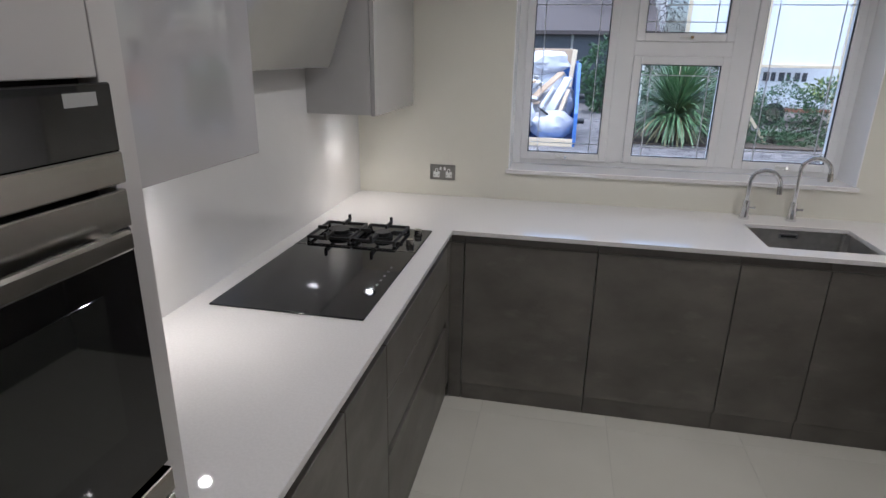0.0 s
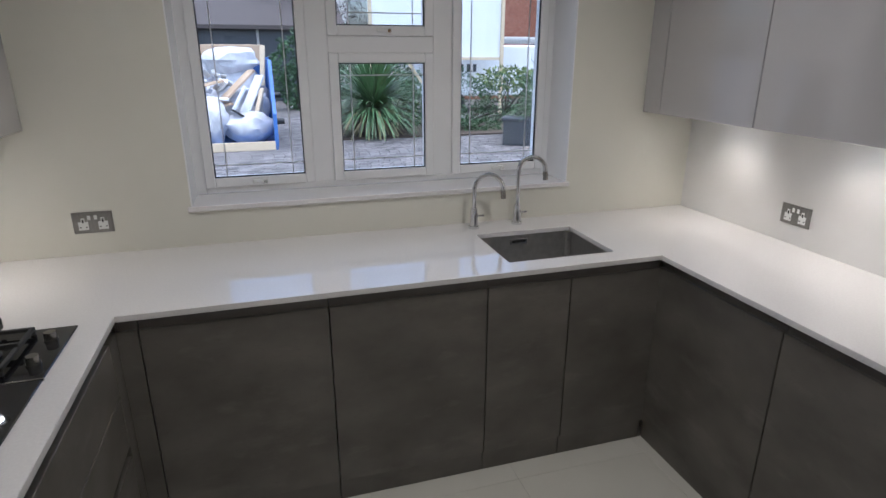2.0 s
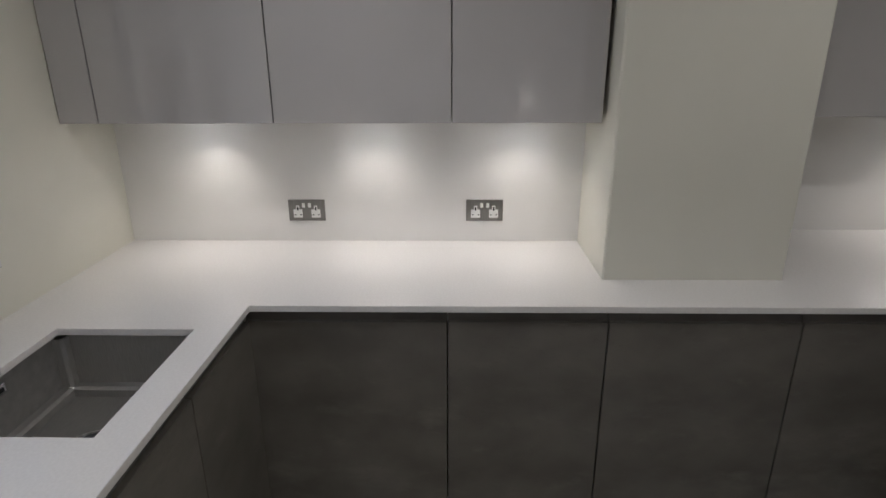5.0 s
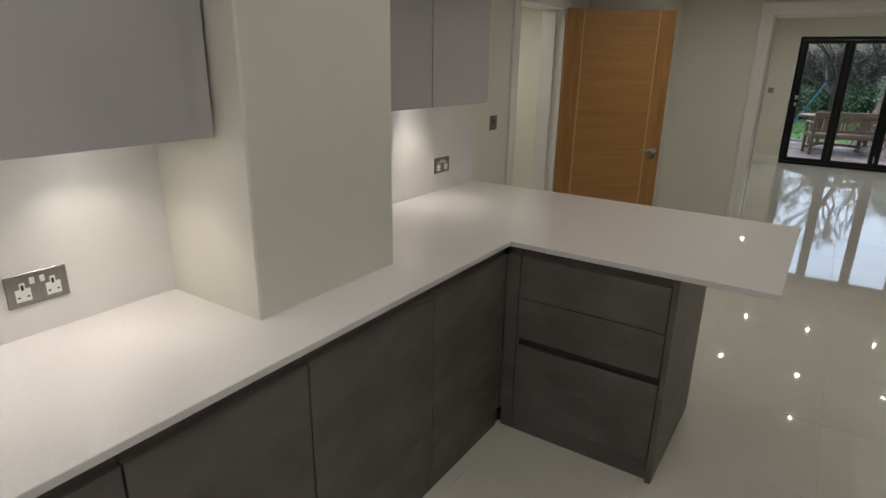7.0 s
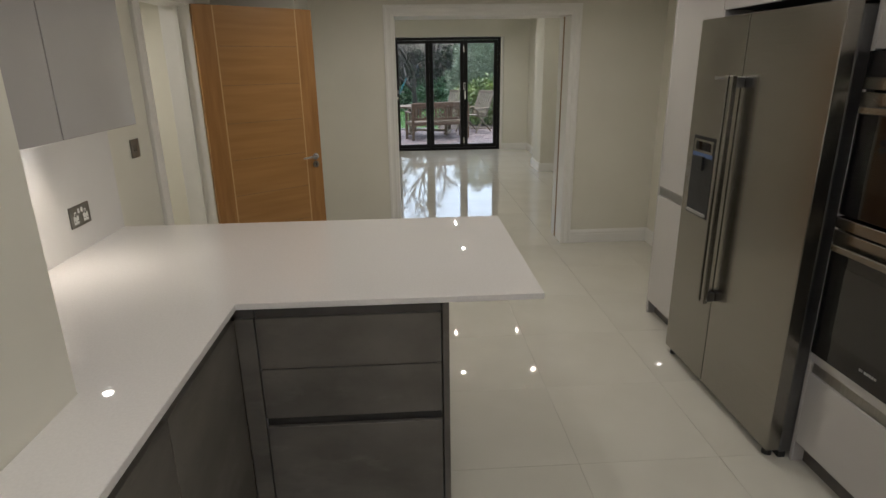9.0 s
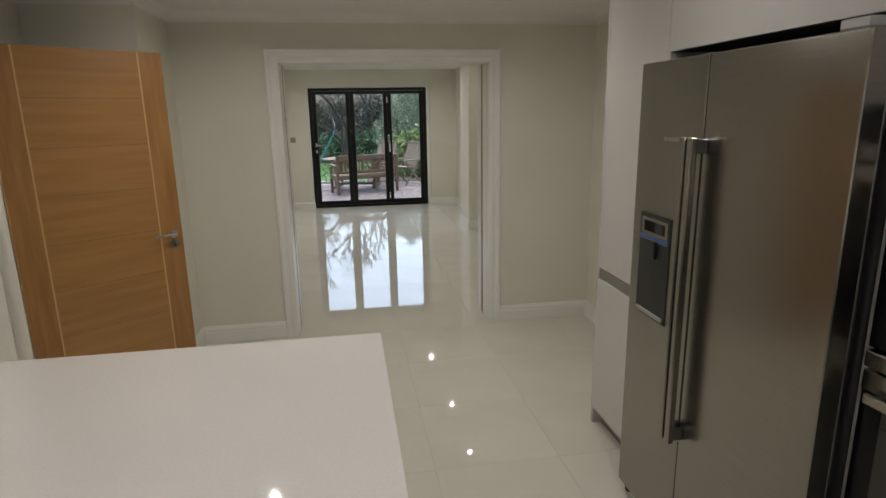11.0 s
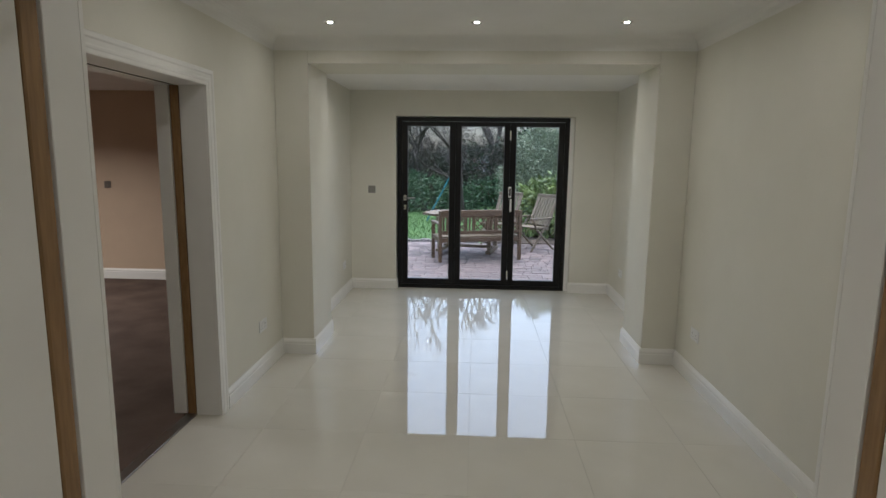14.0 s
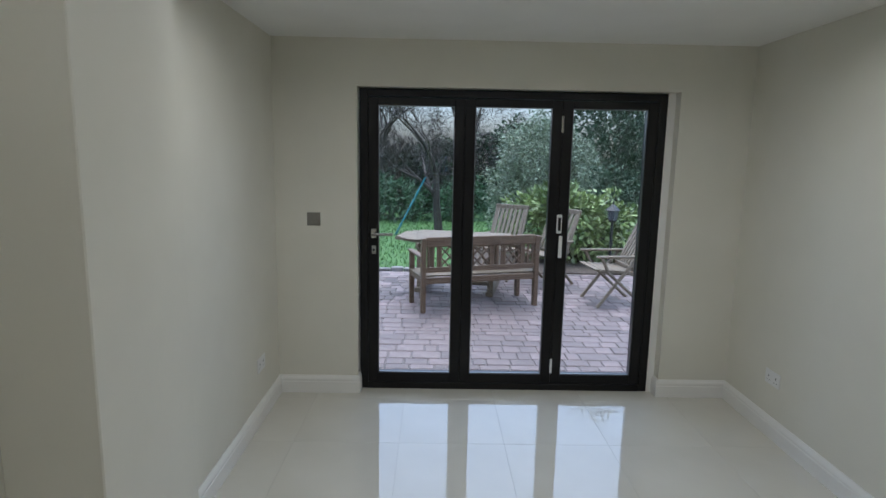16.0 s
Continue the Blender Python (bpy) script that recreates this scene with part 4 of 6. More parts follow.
BS = "brushed steel double socket on the kitchen wall"
plate((0.423, YW, 1.047), (0, -1), 0.147, 0.087, "double", BS, M_NICKEL)
plate((XR - 0.006, -0.64, 1.04), (-1, 0), 0.147, 0.087, "double", BS, M_NICKEL)
plate((XR - 0.006, -1.353, 1.04), (-1, 0), 0.147, 0.087, "double", BS, M_NICKEL)
plate((XR2 - 0.006, -3.50, 1.055), (-1, 0), 0.147, 0.087, "double", BS, M_NICKEL)
plate((XR2, -4.10, 1.245), (-1, 0), 0.09, 0.09, "switch", "square brushed steel light switch beside the door", M_NICKEL)
plate((2.635, -12.42, 1.22), (0, 1), 0.088, 0.088, "switch", "square brushed steel light switch beside the folding doors", M_NICKEL)
plate((DX1, -9.55, 0.36), (-1, 0), 0.147, 0.087, "double", "white double socket low on the wall", M_WHITEP)
plate((2.89, -12.0, 0.36), (-1, 0), 0.147, 0.087, "double", "white double socket low on the bay wall", M_WHITEP)
plate((DX0, -9.60, 0.36), (1, 0), 0.147, 0.087, "double", "white double socket low on the wall", M_WHITEP)
plate((-0.24, -11.87, 0.36), (1, 0), 0.147, 0.087, "double", "white double socket low on the bay wall", M_WHITEP)
plate((6.05, -12.60, 1.22), (0, 1), 0.088, 0.088, "switch", "square brushed steel light switch on the tan wall", M_NICKEL)


# ---- downlights ----
def downlight(x, y, z):
    t = thing("downlight", (x, y, z), "small recessed ceiling downlight with a chrome ring", "downlight", "ceiling downlights")
    bm = bmesh.new()
    n = 28
    rings = [[bm.verts.new((x + r * math.cos(2 * math.pi * k / n), y + r * math.sin(2 * math.pi * k / n), z + dz)) for k in range(n)] for r, dz in ((0.042, 0.0), (0.041, -0.004), (0.034, -0.005), (0.0165, -0.001))]
    for a, b in zip(rings, rings[1:]):
        for k in range(n):
            bm.faces.new((a[k], b[k], b[(k + 1) % n], a[(k + 1) % n]))
    part("ring", bm, M_CHROME, t, smooth=True)
    part("lamp_glass", cyl((x, y, z - 0.003), 0.0165, 0.002, seg=24), M_BULB, t, "glowing lamp glass")


# Fittings for the added kitchen spots, at guessed places.
for x, y in KITCHEN_ADDED_SPOTS:
    downlight(x, y, KC)
for x, y in DINING_SPOTS:
    downlight(x, y, DC)
for x, y in BAY_SPOTS:
    downlight(x, y, BC)
for x, y, z in UNDER:
    t = thing("under_cabinet_light", (x, y, z), "small round light under a wall cabinet", "light", "under-cabinet lights")
    part("ring", merge(cyl((x, y, z - 0.008), 0.034, 0.012, seg=24)), M_CHROME, t, smooth=True)
    part("lamp_glass", cyl((x, y, z - 0.0095), 0.018, 0.002, seg=24), M_BULB, t)

# ---- oak door ----
dv = Vector((-0.665, -0.525, 0)).normalized()
dm = Matrix.Translation((3.42, -5.12, 0)) @ Matrix.Rotation(math.atan2(dv.y, dv.x), 4, "Z")
door = thing("door_1", (0, 0, 0), "oak veneered flush door standing open", "door", kind="structure")
DW, DH = 0.84, 2.005
part("leaf", boxes((0.13, DW - 0.13, -0.02, 0.02, 0.008, DH)), M_OAK, door)
part("stile", boxes((0, 0.128, -0.02, 0.02, 0.008, DH), bev=0.002), M_OAKV, door)
part("stile", boxes((DW - 0.128, DW, -0.02, 0.02, 0.008, DH), bev=0.002), M_OAKV, door)
for s in (-1, 1):
    part("inlay", boxes((0.125, 0.133, s * 0.018, s * 0.0208, 0.008, DH), (DW - 0.133, DW - 0.125, s * 0.018, s * 0.0208, 0.008, DH)), M_OAKL, door, "pale inlay strips")
    for k in range(1, 8):
        z = DH * k / 8
        part("groove", boxes((0.133, DW - 0.133, s * 0.0195, s * 0.0206, z - 0.0025, z + 0.0025)), M_JAMB, door)
    hs = part("handle", merge(cyl((DW - 0.055, s * 0.02 if s > 0 else -0.062, 0.965), 0.009, 0.042, "Y", 14), tube([(DW - 0.055, s * 0.058, 0.965), (DW - 0.09, s * 0.06, 0.968), (DW - 0.175, s * 0.056, 0.962)], 0.008, 12)), M_CHROME, door, "chrome lever handle", smooth=True)
    part("rose", cyl((DW - 0.055, 0.02 if s > 0 else -0.028, 0.965), 0.025, 0.008, "Y", 24), M_CHROME, hs, smooth=True)
    part("escutcheon", cyl((DW - 0.055, 0.02 if s > 0 else -0.026, 0.905), 0.025, 0.006, "Y", 24), M_NICKEL, door, smooth=True)
    part("keyhole", boxes((DW - 0.058, DW - 0.052, 0.0205 if s > 0 else -0.0275, 0.0275 if s > 0 else -0.0205, 0.894, 0.912)), M_BLACK, door)
for z in (0.2, 1.0, 1.78):
    part("hinge", merge(cyl((-0.004, 0.022, z), 0.007, 0.09, seg=12), boxes((-0.003, 0.03, 0.0195, 0.0215, z, z + 0.09))), M_NICKEL, door, "steel hinge")
door.matrix_world = dm

# ---- folding doors ----
FY = -12.50
bf = thing("door_2", (1.3, FY - 0.05, 0), "black aluminium three-panel folding door to the garden", "folding door", kind="structure")
fx0, fx1 = 0.285, 2.337
part("frame", boxes((fx0, fx0 + 0.055, FY - 0.085, FY, 0, BZ - 0.006), (fx1 - 0.055, fx1, FY - 0.085, FY, 0, BZ - 0.006), (fx0 + 0.055, fx1 - 0.055, FY - 0.085, FY, 2.035, BZ - 0.006), (fx0 + 0.055, fx1 - 0.055, FY - 0.085, FY, -0.012, 0.045), bev=0.003), M_ANTH, bf)
setting("reveal_liner", boxes((BX0 - 0.001, fx0, -12.60, FY, 0, BZ), bev=0), M_TRIM, "plastered reveal beside the folding doors", "wall")
for p0, p1 in ((0.341, 0.981), (0.982, 1.6335), (1.6345, 2.281)):
    y0, y1 = FY - 0.075, FY - 0.004
    lf = part("panel", boxes((p0, p0 + 0.068, y0, y1, 0.05, 2.03), (p1 - 0.068, p1, y0, y1, 0.05, 2.03), (p0 + 0.068, p1 - 0.068, y0, y1, 0.05, 0.115), (p0 + 0.068, p1 - 0.068, y0, y1, 1.98, 2.03), bev=0.003), M_ANTH, bf)
    pn = part("pane", boxes((p0 + 0.064, p1 - 0.064, FY - 0.042, FY - 0.038, 0.111, 1.984)), M_GLASS, lf)
    pn.visible_shadow = False
    a, b = p0 + 0.068, p1 - 0.068
    part("bead", boxes((a, a + 0.006, FY - 0.03, FY - 0.012, 0.115, 1.98), (b - 0.006, b, FY - 0.03, FY - 0.012, 0.115, 1.98), (a, b, FY - 0.03, FY - 0.012, 0.115, 0.121), (a, b, FY - 0.03, FY - 0.012, 1.974, 1.98)), M_STEELD, lf, "grey glazing bead")
hp = part("lever_plate", boxes((2.225, 2.262, FY - 0.004, FY + 0.006, 1.085, 1.15), bev=0.002), M_CHROME, bf, "satin chrome lever handle")
part("lever", merge(cyl((2.245, FY + 0.004, 1.118), 0.009, 0.045, "Y", 12), tube([(2.247, FY + 0.05, 1.118), (2.11, FY + 0.052, 1.12)], 0.0095, 12)), M_NICKEL, hp, smooth=True)
kc = part("key_plate", boxes((2.228, 2.258, FY - 0.004, FY + 0.005, 0.975, 1.035), bev=0.002), M_CHROME, bf)
part("key_slot", cyl((2.243, FY + 0.002, 1.005), 0.008, 0.006, "Y", 12), M_BLACK, kc)
pb = part("pull_handle", boxes((0.955, 0.99, FY - 0.004, FY + 0.012, 1.14, 1.27), bev=0.004), M_WHITEP, bf, "white folding pull handle")
part("pull_recess", boxes((0.963, 0.982, FY + 0.010, FY + 0.014, 1.16, 1.25)), M_ANTH, pb)
part("pull_lever", boxes((0.948, 0.972, FY + 0.0, FY + 0.02, 0.97, 1.125), bev=0.005), M_WHITEP, bf, "white fold-down lever")
for z in (0.13, 1.82):
    part("hinge", boxes((0.972, 0.990, FY - 0.004, FY + 0.008, z, z + 0.11), bev=0.002), M_CHROME, bf, "pale metal hinge")

# ---- outdoors ----
M_DRIVE = mat("drive_bed", (0.10, 0.09, 0.085), (0.16, 0.145, 0.135), 4, 0.85, bump=0.5, bscale=30)
M_SETT = mat("grey_sett", (0.17, 0.155, 0.15), (0.27, 0.245, 0.235), 5, 0.75, bump=0.4, bscale=60, per=0.2)
M_PAVER = mat("brown_paver", (0.118, 0.086, 0.079), (0.19, 0.147, 0.137), 7, 0.62, bump=0.5, bscale=60, per=0.22, rvar=0.15)
M_GRASS = mat("grass", (0.045, 0.10, 0.02), (0.08, 0.16, 0.035), 3, 0.9)
M_SOIL = mat("garden_soil", (0.05, 0.035, 0.025), (0.09, 0.065, 0.045), 6, 0.95, bump=0.8, bscale=20)
M_TEAK = mat("weathered_teak", (0.105, 0.078, 0.048), (0.20, 0.155, 0.105), 6, 0.7, stretch=(1, 10, 10), bump=0.3, bscale=30)
M_TEAKB = mat("brown_teak", (0.072, 0.040, 0.021), (0.135, 0.082, 0.046), 6, 0.6, stretch=(1, 10, 10), bump=0.3, bscale=30)
M_BARK = mat("bark", (0.028, 0.022, 0.017), (0.075, 0.062, 0.05), 12, 0.9, bump=0.8, bscale=30, stretch=(1, 1, 0.3))
M_FENCE = mat("fence_timber", (0.11, 0.075, 0.05), (0.18, 0.125, 0.085), 6, 0.8, stretch=(12, 1, 1))
M_WHITEB = mat("white_board", (0.80, 0.82, 0.85), (0.85, 0.86, 0.88), 2, 0.6)
M_RENDER = mat("white_render", (0.70, 0.69, 0.66), (0.77, 0.76, 0.73), 3, 0.8)
M_CREAM = mat("cream_render", (0.62, 0.54, 0.36), (0.68, 0.60, 0.42), 3, 0.8)
M_ROOF = mat("brown_roof_tile", (0.055, 0.045, 0.042), (0.095, 0.078, 0.072), 9, 0.8, bump=0.8, bscale=14)
M_BRICK = mat("red_brick", (0.24, 0.09, 0.055), (0.34, 0.15, 0.10), 9, 0.85, bump=0.4, bscale=40)
M_BLUEP = mat("blue_painted_steel", (0.05, 0.14, 0.42), (0.08, 0.20, 0.52), 6, 0.5)
M_SACK = mat("white_sack", (0.48, 0.48, 0.50), (0.64, 0.64, 0.66), 7, 0.5, bump=0.6, bscale=14)
M_CARD = mat("brown_cardboard", (0.42, 0.30, 0.20), (0.52, 0.39, 0.27), 5, 0.8)
M_PINE = mat("pale_pine", (0.62, 0.50, 0.34), (0.70, 0.58, 0.41), 7, 0.6, stretch=(1, 1, 8))
M_TEAL = mat("teal_pole", (0.012, 0.13, 0.15), (0.02, 0.17, 0.19), 8, 0.4)
M_BIN = mat("dark_grey_plastic", (0.045, 0.05, 0.058), (0.06, 0.066, 0.075), 8, 0.5)
M_VAN = mat("white_van_paint", (0.78, 0.79, 0.81), (0.82, 0.83, 0.85), 3, 0.25, coat=0.5)
M_RED = mat("red_plastic", (0.5, 0.03, 0.02), None, 3, 0.3)


def leaf_mat(name, c1, c2, rough=0.55):
    m = mat(name, c1, c2, 3.0, rough)
    n, l = m.node_tree.nodes, m.node_tree.links
    g, hs, mr = n.new("ShaderNodeNewGeometry"), n.new("ShaderNodeHueSaturation"), n.new("ShaderNodeMapRange")
    mr.inputs["To Min"].default_value, mr.inputs["To Max"].default_value = 0.55, 1.5
    b = n["Principled BSDF"]
    src = b.inputs["Base Color"].links[0].from_socket
    l.new(g.outputs["Random Per Island"], mr.inputs[0])
    l.new(mr.outputs[0], hs.inputs["Value"])
    l.new(src, hs.inputs["Color"])
    l.new(hs.outputs[0], b.inputs["Base Color"])
    return m


M_SMOKE = mat("smoky_glass", (0.06, 0.065, 0.07), (0.10, 0.105, 0.11), 12, 0.15)
L_GREY = leaf_mat("grey_green_leaf", (0.14, 0.175, 0.105), (0.26, 0.30, 0.20))
L_YEL = leaf_mat("yellow_green_leaf", (0.075, 0.125, 0.03), (0.26, 0.31, 0.10), 0.4)
L_DARK = leaf_mat("dark_green_leaf", (0.022, 0.045, 0.02), (0.04, 0.07, 0.03), 0.8)
L_MID = leaf_mat("mid_green_leaf", (0.028, 0.07, 0.026), (0.06, 0.125, 0.05))
L_YUC = leaf_mat("strap_leaf", (0.06, 0.13, 0.05), (0.15, 0.25, 0.12), 0.4)
L_DRY = leaf_mat("dry_strap_leaf", (0.22, 0.20, 0.09), (0.32, 0.28, 0.15), 0.6)
L_TWIG = leaf_mat("twig_haze", (0.05, 0.041, 0.035), (0.10, 0.086, 0.074), 0.8)

setting("ground", boxes((-200, -0.5, -200, 0.40, -0.5, -0.16), (9.2, 200, -16.2, 0.40, -0.5, -0.16), (3.8, 9.2, -3.45, 0.40, -0.5, -0.16), (-0.5, 200, -200, -17.25, -0.5, -0.13), (3.3, 4.85, -17.25, -12.76, -0.5, -0.13), (4.85, 9.2, -17.25, -16.2, -0.5, -0.13)), M_GRASS, "open lawn and ground", "ground")
setting("road", boxes((-200, 200, 0.40, 200, -0.5, -0.165)), M_DRIVE, "grey block paved drive", "drive")
setting("patio", boxes((-4, 3.3, -17.25, -12.72, -0.5, -0.118)), M_DRIVE, "brown block paved patio", "patio")
setting("flower_bed", boxes((-4, 1.2, -19.6, -17.25, -0.3, -0.10), (2.2, 9.5, 10.6, 13.6, -0.3, -0.12)), M_SOIL, "dark garden soil", "soil")


def raw(name, verts, faces, material, parent=None, label="", category="", kind="", group=""):
    me = bpy.data.meshes.new(name)
    me.from_pydata(verts, [], faces)
    me.materials.append(material)
    ob = new(name, me)
    if parent:
        ob.parent = parent
    return tagged(ob, label, category, group, kind)


rng = np.random.default_rng(7)


def leaves(blobs, n, size, aspect=0.45, shell=0.55, droop=0.3):
    """Many folded leaves scattered through uneven blobs (x, y, z, rx, ry, rz)."""
    w = np.array([b[3] * b[4] + b[5] * b[3] for b in blobs])
    pick = rng.choice(len(blobs), n, p=w / w.sum())
    B = np.array(blobs)[pick]
    d = rng.normal(size=(n, 3))
    d /= np.linalg.norm(d, axis=1)[:, None]
    r = shell + (1 - shell) * rng.random(n) ** 0.5
    bumpy = 1 + 0.18 * np.sin(d[:, 0] * 7 + B[:, 0] * 9) * np.cos(d[:, 2] * 6 + B[:, 1] * 5) + rng.normal(0, 0.07, n)
    c = B[:, :3] + d * B[:, 3:] * (r * bumpy)[:, None]
    a = d + rng.normal(0, 0.6, (n, 3)) - np.array([0, 0, droop])
    a /= np.linalg.norm(a, axis=1)[:, None]
    s = np.cross(a, rng.normal(size=(n, 3)))
    s /= np.linalg.norm(s, axis=1)[:, None]
    L = size * (0.6 + 0.8 * rng.random(n))[:, None]
    up = np.cross(a, s)
    v = np.stack([c, c + a * L * 0.5 + s * L * aspect * 0.5 + up * L * 0.06, c + a * L, c + a * L * 0.5 - s * L * aspect * 0.5 + up * L * 0.06], 1).reshape(-1, 3)
    f = np.arange(4 * n).reshape(-1, 4)
    return v.tolist(), f.tolist()


def shrub(name, label, at, blobs, n, size, material, aspect=0.45, stems=6):
    t = thing(name, at, label, "shrub", "garden shrubs")
    vs, fs = leaves([(b[0] - at[0], b[1] - at[1], b[2] - at[2], b[3], b[4], b[5]) for b in blobs], n, size, aspect)
    raw("crown", vs, fs, material, t)
    bm = bmesh.new()
    for k in range(stems):
        b = blobs[k % len(blobs)]
        tube([(at[0] + rng.normal(0, 0.05), at[1] + rng.normal(0, 0.05), at[2]), ((at[0] + b[0]) / 2 + rng.normal(0, 0.1), (at[1] + b[1]) / 2, (at[2] + b[2]) / 2), (b[0] + rng.normal(0, 0.2), b[1], b[2])], 0.03, 6, bm, 0.4)
    part("stems", bm, M_BARK, t)
    return t


def bare_tree(name, label, at, height, r, seed, levels=5, spread=0.55, first=0.35, rise=0.08):
    rs = random.Random(seed)
    t = thing(name, at, label, "tree", "garden trees")
    tb, lb, wb = bmesh.new(), bmesh.new(), bmesh.new()
    base = Vector(at)

    def grow(p, d, length, rad, lev):
        mid = p + d * length * 0.5 + Vector((rs.uniform(-1, 1), rs.uniform(-1, 1), 0)) * length * 0.07
        end = p + d * length
        tube([p, mid, end], rad, 8 if lev > 3 else (5 if lev > 1 else 3), tb if lev == levels else (lb if lev > 1 else wb), 0.62)
        if lev <= 0:
            return
        for k in range(3 if lev > 2 else 4):
            ax = Vector((rs.uniform(-1, 1), rs.uniform(-1, 1), rs.uniform(-0.2, 0.5))).normalized()
            nd = (d * (1 - spread * 0.5) + ax * spread + Vector((0, 0, rise))).normalized()
            st = p + (end - p) * rs.uniform(0.55, 1.0) if k else end
            grow(st, nd, length * rs.uniform(0.55, 0.8), rad * 0.55, lev - 1)
    grow(base - Vector((0, 0, 0.02)), Vector((0.06, 0, 1)).normalized(), height * first, r, levels)
    part("trunk", tb, M_BARK, t)
    part("limbs", lb, M_BARK, t)
    part("twigs", wb, M_BARK, t)
    return t


def strap_plant(at, n, length, seed, label, n_dry=60):
    """A clump of long arching strap leaves on a short stem."""
    r = np.random.default_rng(seed)
    t = thing("cordyline", at, label, "plant", "strap-leaved plants")
    part("stem", tube([at, (at[0] + 0.02, at[1], at[2] + 0.35), (at[0], at[1] + 0.02, at[2] + 0.62)], 0.09, 10, taper=0.8), M_BARK, t)
    for nm, cnt, mt, lo, hi in (("leaves", n, L_YUC, -0.15, 1.5), ("dry_leaves", n_dry, L_DRY, -0.9, 0.1)):
        vs, fs = [], []
        for k in range(cnt):
            az, el = r.uniform(0, 2 * math.pi), r.uniform(lo, hi)
            L = length * r.uniform(0.75, 1.1)
            w = 0.022 * r.uniform(0.8, 1.3)
            dr = r.uniform(0.25, 0.75) * (1.2 - 0.5 * max(0, el))
            side = Vector((-math.sin(az), math.cos(az), 0))
            p, e, b0 = Vector((0, 0, 0.6)), el, len(vs)
            S = 6
            for i in range(S + 1):
                ww = w * (1.0 - (i / S) ** 2.2) + 0.002
                vs += [tuple(p - side * ww), tuple(p + side * ww)]
                p = p + Vector((math.cos(az) * math.cos(e), math.sin(az) * math.cos(e), math.sin(e))) * (L / S)
                e -= dr * 2 / S * (0.5 + i / S)
            for i in range(S):
                q = b0 + 2 * i
                fs.append((q, q + 1, q + 3, q + 2))
        raw(nm, vs, fs, mt, t)
    return t


# ---- garden ----
GZ = -0.13
bare_tree("tree", "bare spreading garden tree on the lawn", (1.74, -22.0, GZ), 4.3, 0.105, 5, 6, 0.72, 0.30, 0.20)
bare_tree("tree", "tall bare tree beyond the garden", (4.6, -28.5, GZ), 8.0, 0.16, 11, 5, 0.5, 0.30)
bare_tree("tree", "tall bare tree beyond the garden", (0.6, -29.5, GZ), 8.5, 0.17, 23, 5, 0.5, 0.30)
shrub("round_shrub", "large rounded grey-green shrub beyond the patio", (-0.4, -20.6, GZ), [(-0.45, -20.7, 1.30, 1.02, 1.0, 1.15), (-1.0, -20.6, 1.35, 0.62, 0.6, 0.75), (0.2, -20.5, 0.85, 0.6, 0.6, 0.85), (-0.35, -20.5, 1.75, 0.7, 0.65, 0.75)], 24000, 0.058, L_GREY, 0.5)
shrub("laurel_shrub", "yellow-green variegated shrub beside the patio", (-0.6, -18.3, -0.1), [(-0.55, -18.3, 0.5, 0.75, 0.5, 0.6), (-1.15, -18.2, 0.45, 0.55, 0.45, 0.55), (0.1, -18.5, 0.45, 0.55, 0.5, 0.6), (-0.25, -18.4, 0.85, 0.5, 0.4, 0.35)], 4800, 0.125, L_YEL, 0.4)
shrub("dark_shrub", "dark green low shrub at the lawn edge", (3.0, -24.2, GZ), [(3.0, -24.2, 0.35, 0.9, 0.7, 0.75), (3.9, -24.4, 0.45, 0.9, 0.7, 0.8), (2.0, -24.4, 0.25, 0.7, 0.6, 0.6), (1.0, -24.6, 0.3, 0.8, 0.6, 0.7)], 7000, 0.10, L_MID)
shrub("hedge", "tall dark hedge at the end of the garden", (2.0, -27.0, GZ), [(5.2, -27, 0.8, 1.7, 0.9, 1.3), (3.0, -27.2, 0.7, 1.5, 0.9, 1.25), (1.2, -27.1, 0.8, 1.5, 0.9, 1.3), (-0.6, -27, 1.1, 1.6, 0.9, 1.5), (-3.0, -26.5, 1.7, 1.9, 0.9, 2.2), (7.6, -27, 1.1, 1.8, 0.9, 1.6)], 26000, 0.17, L_DARK)
shrub("conifer", "tall dark conifer beyond the shrubs", (-2.6, -22.6, GZ), [(-2.6, -22.6, 1.2, 1.1, 1.0, 1.6), (-2.8, -22.7, 2.8, 1.1, 1.0, 1.5), (-2.3, -22.6, 3.9, 0.9, 0.8, 1.1), (-3.4, -22.6, 2.0, 0.9, 0.9, 1.6)], 9000, 0.13, L_DARK, 0.25)
shrub("tall_shrub", "dark twiggy shrub beside the conifer", (-1.7, -19.4, -0.1), [(-1.75, -19.5, 0.7, 0.55, 0.5, 0.8), (-1.35, -19.3, 0.9, 0.35, 0.35, 0.65)], 2200, 0.08, L_DARK)
bare_tree("tree", "bare tree in front of the far hedge", (3.4, -25.6, GZ), 6.0, 0.11, 31, 5, 0.55, 0.28)
bare_tree("tree", "bare tree in front of the far hedge", (6.2, -26.0, GZ), 6.5, 0.12, 37, 5, 0.55, 0.28)
shrub("bare_thicket", "bare grey-brown twiggy shrubs beyond the hedge", (2.6, -26.4, GZ), [(4.6, -26.4, 1.9, 1.3, 0.6, 1.1), (2.9, -26.5, 2.0, 1.3, 0.6, 1.3), (1.3, -26.4, 1.9, 1.2, 0.6, 1.2), (0.2, -26.5, 2.2, 1.0, 0.6, 1.3), (3.8, -26.6, 2.8, 1.0, 0.5, 0.7)], 9000, 0.34, L_TWIG, 0.035, 10)
